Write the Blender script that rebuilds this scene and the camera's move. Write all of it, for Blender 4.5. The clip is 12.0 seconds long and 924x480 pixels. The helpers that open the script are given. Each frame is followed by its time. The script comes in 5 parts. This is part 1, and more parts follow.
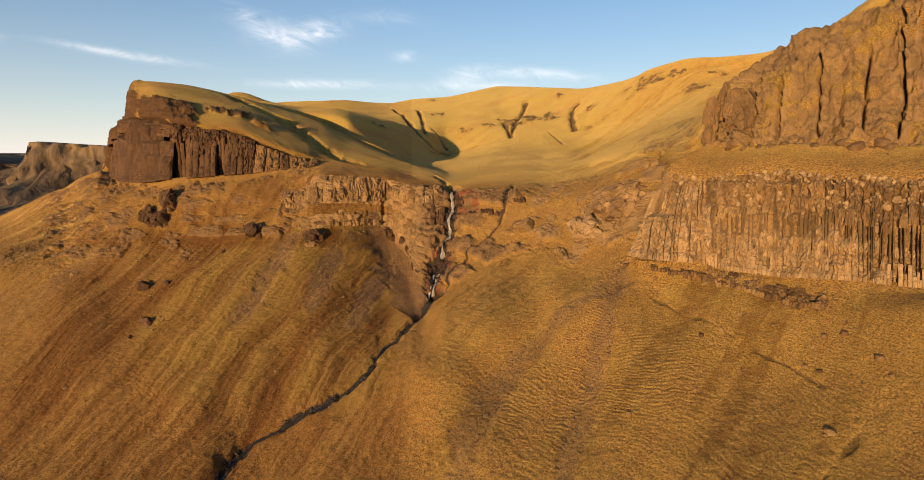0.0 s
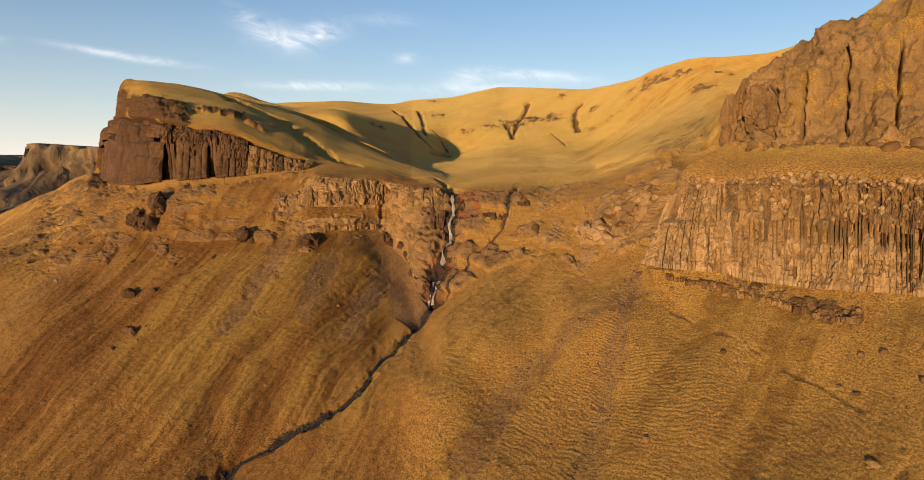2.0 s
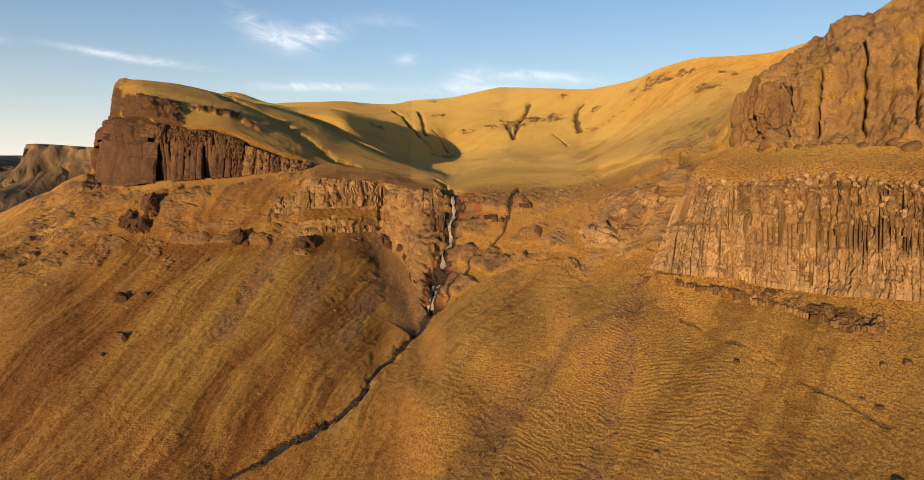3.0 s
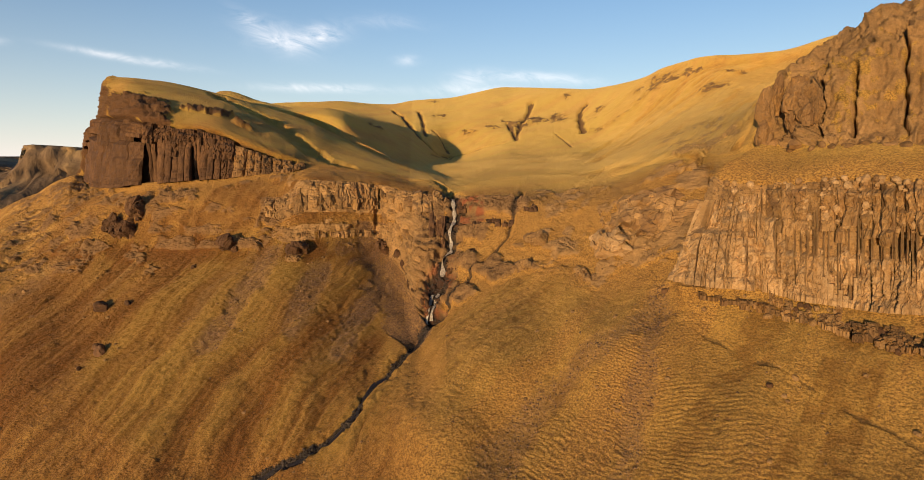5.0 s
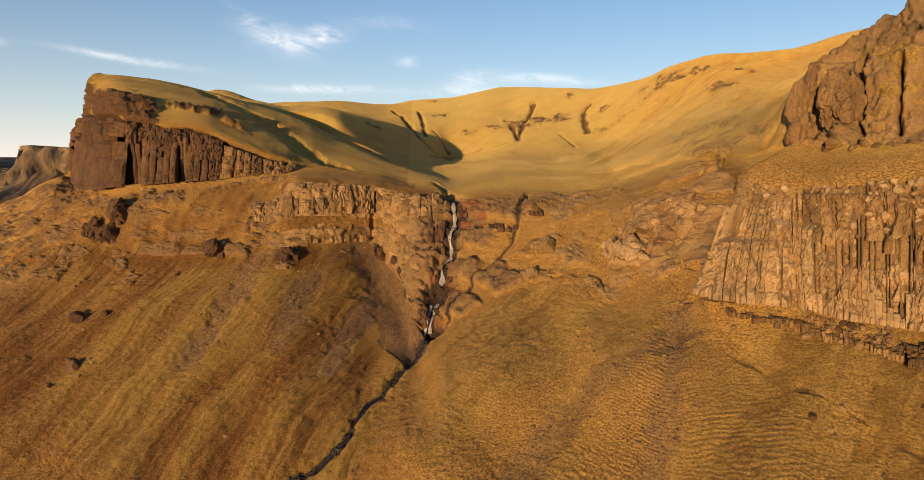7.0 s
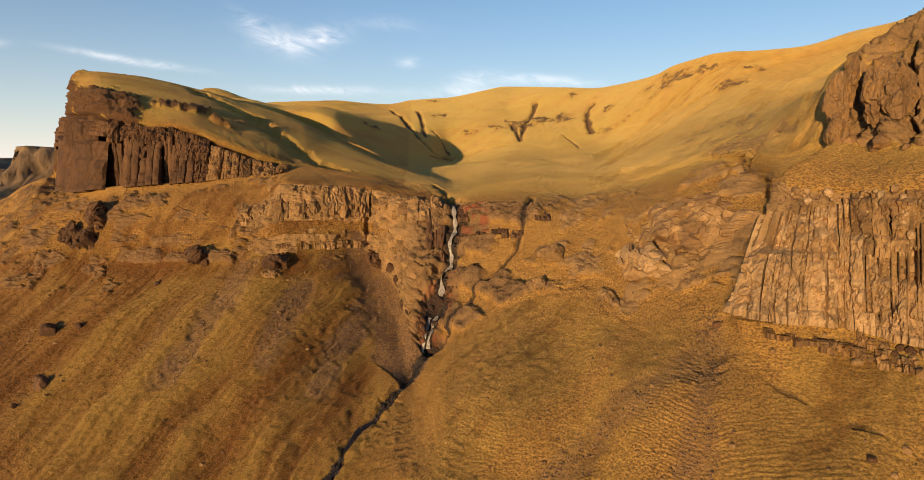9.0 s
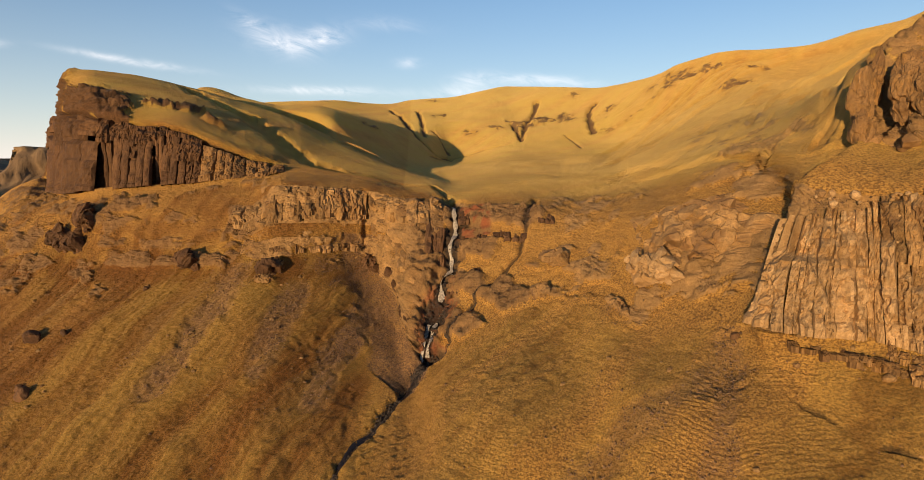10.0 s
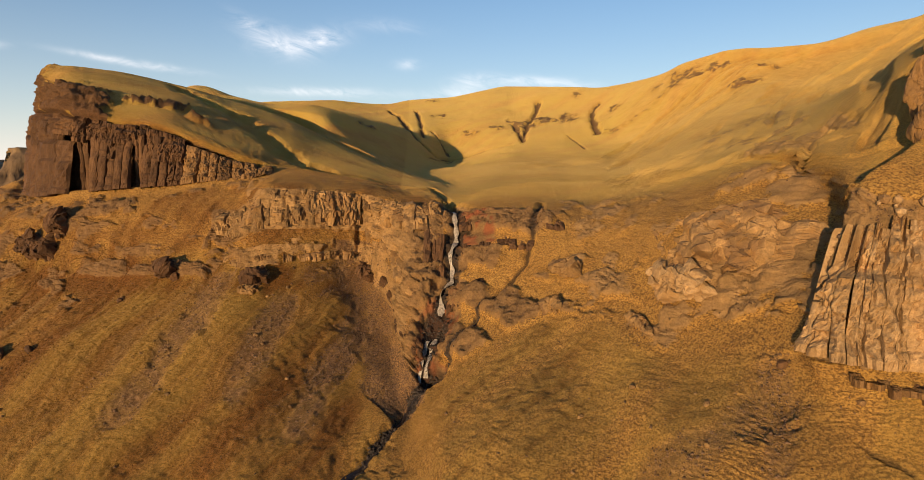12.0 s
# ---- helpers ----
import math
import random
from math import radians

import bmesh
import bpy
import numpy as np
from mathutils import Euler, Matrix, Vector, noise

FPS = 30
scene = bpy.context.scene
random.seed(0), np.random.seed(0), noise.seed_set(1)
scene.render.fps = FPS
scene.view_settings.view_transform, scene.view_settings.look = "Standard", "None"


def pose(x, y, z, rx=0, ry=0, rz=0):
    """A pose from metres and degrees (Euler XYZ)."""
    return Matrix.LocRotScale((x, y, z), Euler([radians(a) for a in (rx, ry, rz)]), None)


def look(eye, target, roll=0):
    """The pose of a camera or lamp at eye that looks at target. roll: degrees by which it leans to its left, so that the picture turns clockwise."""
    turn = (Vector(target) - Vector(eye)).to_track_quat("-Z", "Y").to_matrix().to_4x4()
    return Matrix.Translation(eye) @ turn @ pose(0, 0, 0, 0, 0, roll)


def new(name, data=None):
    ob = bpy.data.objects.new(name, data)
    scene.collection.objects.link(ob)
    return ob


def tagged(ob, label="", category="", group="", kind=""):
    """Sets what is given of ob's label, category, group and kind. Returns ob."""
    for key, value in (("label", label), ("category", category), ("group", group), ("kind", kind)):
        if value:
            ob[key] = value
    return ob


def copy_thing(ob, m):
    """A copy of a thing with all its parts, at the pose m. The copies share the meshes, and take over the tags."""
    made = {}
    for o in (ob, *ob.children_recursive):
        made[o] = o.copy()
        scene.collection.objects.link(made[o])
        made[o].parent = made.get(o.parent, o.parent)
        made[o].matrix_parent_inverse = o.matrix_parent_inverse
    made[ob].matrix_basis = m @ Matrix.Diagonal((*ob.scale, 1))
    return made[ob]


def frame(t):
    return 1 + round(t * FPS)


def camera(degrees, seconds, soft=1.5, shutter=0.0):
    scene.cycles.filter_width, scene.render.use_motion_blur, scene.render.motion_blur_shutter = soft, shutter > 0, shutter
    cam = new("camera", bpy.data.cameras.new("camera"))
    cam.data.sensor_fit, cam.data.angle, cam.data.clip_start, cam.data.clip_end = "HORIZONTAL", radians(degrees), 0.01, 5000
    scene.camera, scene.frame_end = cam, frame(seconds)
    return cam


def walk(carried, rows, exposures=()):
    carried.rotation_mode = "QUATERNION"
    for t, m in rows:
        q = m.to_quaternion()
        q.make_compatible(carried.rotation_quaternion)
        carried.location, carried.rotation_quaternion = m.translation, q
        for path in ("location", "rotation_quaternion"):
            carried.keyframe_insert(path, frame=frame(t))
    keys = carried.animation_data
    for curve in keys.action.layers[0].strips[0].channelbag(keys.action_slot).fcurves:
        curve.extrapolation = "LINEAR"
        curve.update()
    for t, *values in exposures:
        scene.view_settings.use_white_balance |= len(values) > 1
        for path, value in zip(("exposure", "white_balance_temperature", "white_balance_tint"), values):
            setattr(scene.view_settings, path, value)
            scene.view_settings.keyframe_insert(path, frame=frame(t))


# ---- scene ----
cam = camera(72.98, 12.0, 0.85)
# seconds, x, y, z, yaw, pitch, roll: a level flight straight ahead that slowly gathers speed
ROWS = [
    (0, 0, 0, 0, 0, -6.4, 0),
    (0.5, -0.049, 1.987, -0.003, 0.014, -6.351, 0.006),
    (1, -0.089, 4.062, -0, 0.03, -6.307, 0.012),
    (1.5, -0.121, 6.216, 0.009, 0.048, -6.266, 0.019),
    (2, -0.147, 8.439, 0.023, 0.067, -6.229, 0.025),
    (2.5, -0.168, 10.725, 0.042, 0.087, -6.194, 0.031),
    (3, -0.185, 13.065, 0.066, 0.108, -6.163, 0.037),
    (3.5, -0.2, 15.453, 0.094, 0.128, -6.134, 0.044),
    (4, -0.214, 17.882, 0.126, 0.149, -6.107, 0.05),
    (4.5, -0.227, 20.348, 0.161, 0.169, -6.081, 0.056),
    (5, -0.242, 22.845, 0.199, 0.189, -6.057, 0.062),
    (5.5, -0.259, 25.369, 0.239, 0.207, -6.035, 0.069),
    (6, -0.279, 27.917, 0.28, 0.224, -6.013, 0.075),
    (6.5, -0.305, 30.487, 0.324, 0.238, -5.991, 0.081),
    (7, -0.337, 33.075, 0.368, 0.251, -5.969, 0.087),
    (7.5, -0.376, 35.681, 0.413, 0.261, -5.948, 0.094),
    (8, -0.424, 38.303, 0.457, 0.268, -5.925, 0.1),
    (8.5, -0.482, 40.942, 0.502, 0.271, -5.902, 0.106),
    (9, -0.551, 43.597, 0.546, 0.271, -5.878, 0.112),
    (9.5, -0.632, 46.271, 0.588, 0.267, -5.852, 0.118),
    (10, -0.727, 48.965, 0.629, 0.258, -5.824, 0.124),
    (10.5, -0.837, 51.682, 0.667, 0.245, -5.794, 0.13),
    (11, -0.963, 54.424, 0.703, 0.226, -5.761, 0.136),
    (11.5, -1.107, 57.195, 0.736, 0.202, -5.726, 0.141),
    (12, -1.269, 60, 0.765, 0.172, -5.687, 0.147),
]
walk(cam, [(t, pose(x, y, z, 90 + pitch, -roll, yaw)) for t, x, y, z, yaw, pitch, roll in ROWS])

# ---- light ----
SUN_ELEVATION, SUN_AZIMUTH = 3.6, 204.0      # degrees; azimuth clockwise from +y
scene.view_settings.exposure = 0.91
e, a = radians(SUN_ELEVATION), radians(SUN_AZIMUTH)
SUN_WAY = Vector((math.sin(a) * math.cos(e), math.cos(a) * math.cos(e), math.sin(e)))
sun = new("sun", bpy.data.lights.new("sun", "SUN"))
sun.data.energy, sun.data.angle, sun.data.color = 3.5, radians(0.53), (1.0, 0.73, 0.42)
sun.matrix_world = look(SUN_WAY * 500, (0, 0, 0))


def build_world():
    """A clear low-sun sky with a few thin wisps of cloud far off."""
    world = bpy.data.worlds.new("sky")
    scene.world = world
    world.use_nodes = True
    nt = world.node_tree
    nt.nodes.clear()
    out = nt.nodes.new("ShaderNodeOutputWorld")
    back = nt.nodes.new("ShaderNodeBackground")
    sky = nt.nodes.new("ShaderNodeTexSky")
    sky.sky_type, sky.sun_disc = "NISHITA", False
    sky.sun_elevation, sky.sun_rotation = radians(SUN_ELEVATION), radians(SUN_AZIMUTH)
    sky.air_density, sky.dust_density, sky.ozone_density = 1.0, 0.0, 3.0
    back.inputs["Strength"].default_value = 0.15

    def math_node(op, a, b=0.0, c=None):
        m = nt.nodes.new("ShaderNodeMath")
        m.operation = op
        for k, v in enumerate((a, b) if c is None else (a, b, c)):
            if isinstance(v, (int, float)):
                m.inputs[k].default_value = v
            else:
                nt.links.new(v, m.inputs[k])
        return m.outputs[0]

    way = nt.nodes.new("ShaderNodeTexCoord").outputs["Generated"]
    axes = nt.nodes.new("ShaderNodeSeparateXYZ")
    nt.links.new(way, axes.inputs[0])
    ahead = math_node("MAXIMUM", axes.outputs[1], 0.05)
    a, b = math_node("DIVIDE", axes.outputs[0], ahead), math_node("DIVIDE", axes.outputs[2], ahead)
    flat = nt.nodes.new("ShaderNodeCombineXYZ")
    nt.links.new(math_node("MULTIPLY", math_node("ADD", a, math_node("MULTIPLY", b, 0.8)), 20.0), flat.inputs[0])
    nt.links.new(math_node("MULTIPLY", b, 36.0), flat.inputs[1])
    wisp = nt.nodes.new("ShaderNodeTexNoise")
    wisp.inputs["Scale"].default_value, wisp.inputs["Detail"].default_value, wisp.inputs["Roughness"].default_value, wisp.inputs["Distortion"].default_value = 1.0, 7.0, 0.62, 0.9
    nt.links.new(flat.outputs[0], wisp.inputs["Vector"])
    total = 0.0
    # bearing, height, half width, half height, slope and thickness of each wisp
    for a0, b0, wa, wb, k, full in ((-0.56, 0.185, 0.07, 0.005, -0.17, 0.33), (-0.49, 0.173, 0.07, 0.006, -0.14, 0.3), (-0.292, 0.211, 0.05, 0.020, -0.25, 0.40), (-0.222, 0.217, 0.03, 0.013, 0.1, 0.55), (-0.25, 0.205, 0.05, 0.012, 0.1, 0.3),
                                    (-0.33, 0.232, 0.03, 0.012, -0.6, 0.25), (-0.087, 0.176, 0.018, 0.007, 0.0, 0.36), (-0.225, 0.1335, 0.085, 0.0065, -0.02, 0.48), (0.01, 0.147, 0.035, 0.012, 0.1, 0.36),
                                    (0.12, 0.149, 0.075, 0.008, -0.05, 0.42), (0.03, 0.130, 0.09, 0.008, 0.0, 0.35), (-0.12, 0.235, 0.05, 0.01, -0.1, 0.14), (-0.75, 0.205, 0.03, 0.006, 0.0, 0.3)):
        da = math_node("SUBTRACT", a, a0)
        db = math_node("SUBTRACT", b, math_node("MULTIPLY_ADD", da, k, b0))
        r = math_node("ADD", math_node("POWER", math_node("DIVIDE", da, wa), 2.0), math_node("POWER", math_node("DIVIDE", db, wb), 2.0))
        total = math_node("ADD", total, math_node("MULTIPLY", math_node("EXPONENT", math_node("MULTIPLY", r, -1.0)), full))
    shape = nt.nodes.new("ShaderNodeMapRange")
    shape.inputs["From Min"].default_value, shape.inputs["From Max"].default_value = 0.3, 0.66
    nt.links.new(wisp.outputs["Fac"], shape.inputs["Value"])
    cover = math_node("MULTIPLY", math_node("MINIMUM", total, 1.0), shape.outputs[0])
    mix = nt.nodes.new("ShaderNodeMix")
    mix.data_type = "RGBA"
    nt.links.new(cover, mix.inputs["Factor"])
    tint = nt.nodes.new("ShaderNodeMix")
    tint.data_type, tint.blend_type = "RGBA", "MULTIPLY"
    tint.inputs["Factor"].default_value, tint.inputs["B"].default_value = 1.0, (1.06, 0.97, 1.0, 1)
    nt.links.new(sky.outputs[0], tint.inputs["A"])
    haze = nt.nodes.new("ShaderNodeMix")
    haze.data_type = "RGBA"
    nt.links.new(math_node("MULTIPLY", math_node("EXPONENT", math_node("MULTIPLY", math_node("MAXIMUM", axes.outputs[2], 0.0), -9.0)), 0.7), haze.inputs["Factor"])
    nt.links.new(tint.outputs["Result"], haze.inputs["A"])
    haze.inputs["B"].default_value = (4.4, 4.2, 4.4, 1)
    nt.links.new(haze.outputs["Result"], mix.inputs["A"])
    mix.inputs["B"].default_value = (5.2, 4.9, 4.8, 1)
    nt.links.new(mix.outputs["Result"], back.inputs["Color"])
    nt.links.new(back.outputs[0], out.inputs["Surface"])


build_world()


# ---- materials ----
def surface(name, rough=0.9):
    m = bpy.data.materials.new(name)
    m.use_nodes = True
    nt = m.node_tree
    b = nt.nodes["Principled BSDF"]
    b.inputs["Roughness"].default_value = rough
    b.inputs["Specular IOR Level"].default_value = 0.25
    return m, nt, b


def noise_at(nt, size, detail=4.0, rough=0.6, squash=(1, 1, 1), warp=0.0):
    """Noise over the place's own metres; squash stretches it along an axis."""
    where = nt.nodes.new("ShaderNodeNewGeometry")
    mp = nt.nodes.new("ShaderNodeMapping")
    mp.inputs["Scale"].default_value = [q / size for q in squash]
    nt.links.new(where.outputs["Position"], mp.inputs["Vector"])
    n = nt.nodes.new("ShaderNodeTexNoise")
    n.inputs["Scale"].default_value = 1.0
    n.inputs["Detail"].default_value = detail
    n.inputs["Roughness"].default_value = rough
    n.inputs["Distortion"].default_value = warp
    nt.links.new(mp.outputs[0], n.inputs["Vector"])
    return n.outputs["Fac"]


def ramp(nt, fac, stops):
    r = nt.nodes.new("ShaderNodeValToRGB")
    e = r.color_ramp.elements
    while len(e) < len(stops):
        e.new(0.5)
    for k, (at, c) in enumerate(stops):
        e[k].position = at
        e[k].color = (*c, 1) if not isinstance(c, float) else (c, c, c, 1)
    nt.links.new(fac, r.inputs[0])
    return r.outputs[0]


def mixed(nt, fac, a, b, kind="MIX"):
    m = nt.nodes.new("ShaderNodeMix")
    m.data_type, m.blend_type = "RGBA", kind
    for sock, v in ((m.inputs["Factor"], fac), (m.inputs["A"], a), (m.inputs["B"], b)):
        if isinstance(v, (int, float)):
            sock.default_value = v
        elif isinstance(v, tuple):
            sock.default_value = (*v, 1)
        else:
            nt.links.new(v, sock)
    return m.outputs["Result"]


def maths(nt, op, a, b=0.0):
    m = nt.nodes.new("ShaderNodeMath")
    m.operation, m.use_clamp = op, op in ("ADD", "MULTIPLY")
    for sock, v in ((m.inputs[0], a), (m.inputs[1], b)):
        if isinstance(v, (int, float)):
            sock.default_value = v
        else:
            nt.links.new(v, sock)
    return m.outputs[0]


def attr(nt, name):
    a = nt.nodes.new("ShaderNodeAttribute")
    a.attribute_name = name
    return a.outputs["Fac"]


def bumped(nt, b, height, strength, distance):
    n = nt.nodes.new("ShaderNodeBump")
    n.inputs["Strength"].default_value, n.inputs["Distance"].default_value = strength, distance
    nt.links.new(height, n.inputs["Height"])
    nt.links.new(n.outputs[0], b.inputs["Normal"])


STRAW, GOLD, EARTH, MOSS = (0.405, 0.213, 0.049), (0.295, 0.14, 0.031), (0.13, 0.06, 0.019), (0.345, 0.228, 0.04)
SCREE_TONE, TAN, BROWN, GREY = (0.165, 0.09, 0.044), (0.45, 0.27, 0.118), (0.118, 0.055, 0.022), (0.36, 0.2, 0.074)
WET_DARK, RUST = (0.022, 0.015, 0.011), (0.24, 0.055, 0.02)


def rock_stops(tone):
    return [(0.30, tuple(0.3 * q for q in tone)), (0.45, tuple(0.75 * q for q in tone)), (0.56, tuple(1.05 * q for q in tone)), (0.70, tuple(min(1, 1.6 * q) for q in tone))]


def rock_material(name, tone, lichen=0.3, crack_depth=0.6, streaked=0.5, other=None, spread=0.38):
    m, nt, b = surface(name, 0.85)
    big = noise_at(nt, 3.5, 5, 0.62, (1, 1, 0.35))
    fine = noise_at(nt, 0.45, 4, 0.7)
    streak = noise_at(nt, 0.8, 3, 0.6, (1.6, 1.6, 0.14))
    c = ramp(nt, maths(nt, "ADD", maths(nt, "MULTIPLY", big, 0.55), maths(nt, "MULTIPLY", fine, 0.45)), rock_stops(tone))
    if other:
        c = mixed(nt, ramp(nt, noise_at(nt, 5.0, 4, 0.6, (1, 1, 0.5), 0.6), [(0.48, 0.0), (0.6, 0.75)]), c, other)
    c = mixed(nt, ramp(nt, streak, [(0.5, 0.0), (0.72, streaked)]), c, tuple(0.45 * q for q in tone))
    crack = nt.nodes.new("ShaderNodeTexVoronoi")
    crack.feature = "DISTANCE_TO_EDGE"
    where, mp = nt.nodes.new("ShaderNodeNewGeometry"), nt.nodes.new("ShaderNodeMapping")
    mp.inputs["Scale"].default_value = (1.1, 1.1, 0.4)
    wob = nt.nodes.new("ShaderNodeTexNoise")
    wob.inputs["Scale"].default_value = 0.6
    nt.links.new(where.outputs["Position"], wob.inputs["Vector"])
    add = nt.nodes.new("ShaderNodeVectorMath")
    nt.links.new(where.outputs["Position"], add.inputs[0])
    nt.links.new(wob.outputs["Color"], add.inputs[1])
    nt.links.new(add.outputs[0], mp.inputs["Vector"])
    nt.links.new(mp.outputs[0], crack.inputs["Vector"])
    c = mixed(nt, ramp(nt, crack.outputs["Distance"], [(0.0, crack_depth), (0.07, 0.0)]), c, tuple(0.3 * q for q in tone))
    grown = ramp(nt, noise_at(nt, 2.2, 5, 0.7), [(0.5, 0.0), (0.66, lichen)])
    c = mixed(nt, grown, c, GOLD)
    info = nt.nodes.new("ShaderNodeObjectInfo")
    shade = ramp(nt, info.outputs["Random"], [(0.0, 1.0 - spread), (1.0, 1.0)])
    c = mixed(nt, 1.0, c, shade, "MULTIPLY")
    nt.links.new(c, b.inputs["Base Color"])
    bumped(nt, b, maths(nt, "ADD", maths(nt, "MULTIPLY", fine, 0.6), maths(nt, "MULTIPLY", big, 0.4)), 0.8, 0.5)
    return m


def grass_colour(nt, fine, patch):
    """Dry straw, browner on the western apron and greener where moss grows; the same for the turf and its tufts."""
    wide = noise_at(nt, 22, 5, 0.6)
    c = ramp(nt, maths(nt, "ADD", maths(nt, "MULTIPLY", patch, 0.3), maths(nt, "MULTIPLY", fine, 0.7)),
             [(0.36, tuple(1.0 * q for q in EARTH)), (0.45, GOLD), (0.55, STRAW), (0.66, tuple(1.25 * q for q in STRAW))])
    near = maths(nt, "SUBTRACT", 1.0, maths(nt, "MULTIPLY", attr(nt, "far"), 0.75))
    # stipple painted into the colour: shade between blades, then their sunlit tips
    gap_shade = noise_at(nt, 0.34, 3, 0.6, (1, 1, 1.6))
    c = mixed(nt, maths(nt, "MULTIPLY", near, ramp(nt, gap_shade, [(0.46, 0.0), (0.54, 0.85)])), c, tuple(0.7 * q for q in EARTH))
    c = mixed(nt, maths(nt, "MULTIPLY", near, ramp(nt, noise_at(nt, 0.27, 2, 0.5, (1, 1, 1.4)), [(0.52, 0.0), (0.6, 0.5)])), c, tuple(1.3 * q for q in STRAW))
    c = mixed(nt, maths(nt, "MULTIPLY", attr(nt, "moss"), ramp(nt, wide, [(0.3, 0.45), (0.65, 1.0)])), c, mixed(nt, 0.8, c, MOSS))
    # upper sward coloured lighter, standing in for low sun caught by upright blades
    c = mixed(nt, attr(nt, "far"), c, mixed(nt, 1.0, c, (1.25, 1.25, 1.15), "MULTIPLY"))
    return mixed(nt, attr(nt, "pale"), c, (0.56, 0.33, 0.09))


def browned_dimmed(nt, c):
    """Old brown growth, and painted dimness where the sun only grazes, by the land's own mask."""
    return mixed(nt, attr(nt, "brown"), c, mixed(nt, 1.0, c, (0.35, 0.235, 0.165), "MULTIPLY"))


def ground_material():
    m, nt, b = surface("hillside", 0.95)
    patch = noise_at(nt, 4.5, 5, 0.65)
    fine = noise_at(nt, 0.4, 6, 0.8)
    grass = grass_colour(nt, fine, patch)
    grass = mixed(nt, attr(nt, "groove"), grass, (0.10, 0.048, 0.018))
    stones = ramp(nt, noise_at(nt, 0.7, 6, 0.8), [(0.36, tuple(0.3 * q for q in SCREE_TONE)), (0.5, SCREE_TONE), (0.64, tuple(1.9 * q for q in SCREE_TONE))])
    c = mixed(nt, attr(nt, "scree"), grass, stones)
    c = browned_dimmed(nt, c)
    rock = ramp(nt, maths(nt, "ADD", maths(nt, "MULTIPLY", noise_at(nt, 3.0, 5, 0.65, (1, 1, 0.3)), 0.5), maths(nt, "MULTIPLY", fine, 0.5)), rock_stops(GREY))
    rock = mixed(nt, attr(nt, "dark"), rock, ramp(nt, fine, rock_stops(BROWN)))
    crisp = noise_at(nt, 0.9, 5, 0.75)
    bare = ramp(nt, maths(nt, "ADD", attr(nt, "rock"), maths(nt, "SUBTRACT", maths(nt, "MULTIPLY", crisp, 1.1), 0.55)), [(0.42, 0.0), (0.56, 1.0)])
    c = mixed(nt, bare, c, rock)
    c = mixed(nt, attr(nt, "rust"), c, RUST)
    # wet: water courses, and the dark lines along dry cracks and track
    c = mixed(nt, attr(nt, "wet"), c, WET_DARK)
    nt.links.new(c, b.inputs["Base Color"])
    # the nap of the dry grass, tinted brighter on the upper sward to lift its grazing light
    nap = maths(nt, "MULTIPLY", maths(nt, "SUBTRACT", 1.0, attr(nt, "rock")), maths(nt, "SUBTRACT", 1.0, attr(nt, "wet")))
    nt.links.new(maths(nt, "MULTIPLY", nap, 0.95), b.inputs["Sheen Weight"])
    b.inputs["Sheen Roughness"].default_value = 0.6
    nt.links.new(mixed(nt, attr(nt, "far"), mixed(nt, 0.5, c, STRAW), (0.56, 0.37, 0.11)), b.inputs["Sheen Tint"])
    # narrow treads along the contour, and the lumps of the sward
    treads = noise_at(nt, 0.5, 3, 0.55, (0.35, 0.35, 1.8), 0.4)
    lumps = maths(nt, "ADD", maths(nt, "MULTIPLY", fine, 0.68), maths(nt, "MULTIPLY", treads, 0.32))
    bumped(nt, b, maths(nt, "ADD", maths(nt, "MULTIPLY", lumps, 0.92), maths(nt, "MULTIPLY", patch, 0.08)), 1.0, 0.7)
    return m


def tuft_material(name, spread):
    m, nt, b = surface(name, 0.9)
    info = nt.nodes.new("ShaderNodeNewGeometry")
    c = grass_colour(nt, noise_at(nt, 0.6, 6, 0.8), noise_at(nt, 4.5, 5, 0.65))
    c = browned_dimmed(nt, c)
    c = mixed(nt, 1.0, c, ramp(nt, info.outputs["Random Per Island"], [(0.0, 1.0 - spread), (1.0, 1.0)]), "MULTIPLY")
    nt.links.new(c, b.inputs["Base Color"])
    return m


def stone_material(name, tone):
    m, nt, b = surface(name, 0.9)
    info = nt.nodes.new("ShaderNodeNewGeometry")
    c = ramp(nt, info.outputs["Random Per Island"], [(0.0, tuple(0.4 * q for q in tone)), (0.6, tone), (1.0, tuple(1.4 * q for q in tone))])
    c = mixed(nt, ramp(nt, noise_at(nt, 0.5, 3, 0.7), [(0.4, 0.0), (0.7, 0.5)]), c, tuple(0.5 * q for q in tone))
    nt.links.new(c, b.inputs["Base Color"])
    return m


def water_material(name, tone, rough, streaks):
    m, nt, b = surface(name, rough)
    b.inputs["Specular IOR Level"].default_value = 0.5
    b.inputs["IOR"].default_value = 1.33
    f = noise_at(nt, 0.35, 4, 0.7, (1, 1, 0.25))
    c = ramp(nt, f, [(0.3, tuple(0.35 * q for q in tone)), (0.55, tone), (0.75, tuple(min(0.85, streaks * q) for q in tone))])
    nt.links.new(c, b.inputs["Base Color"])
    bumped(nt, b, f, 0.5, 0.1)
    return m


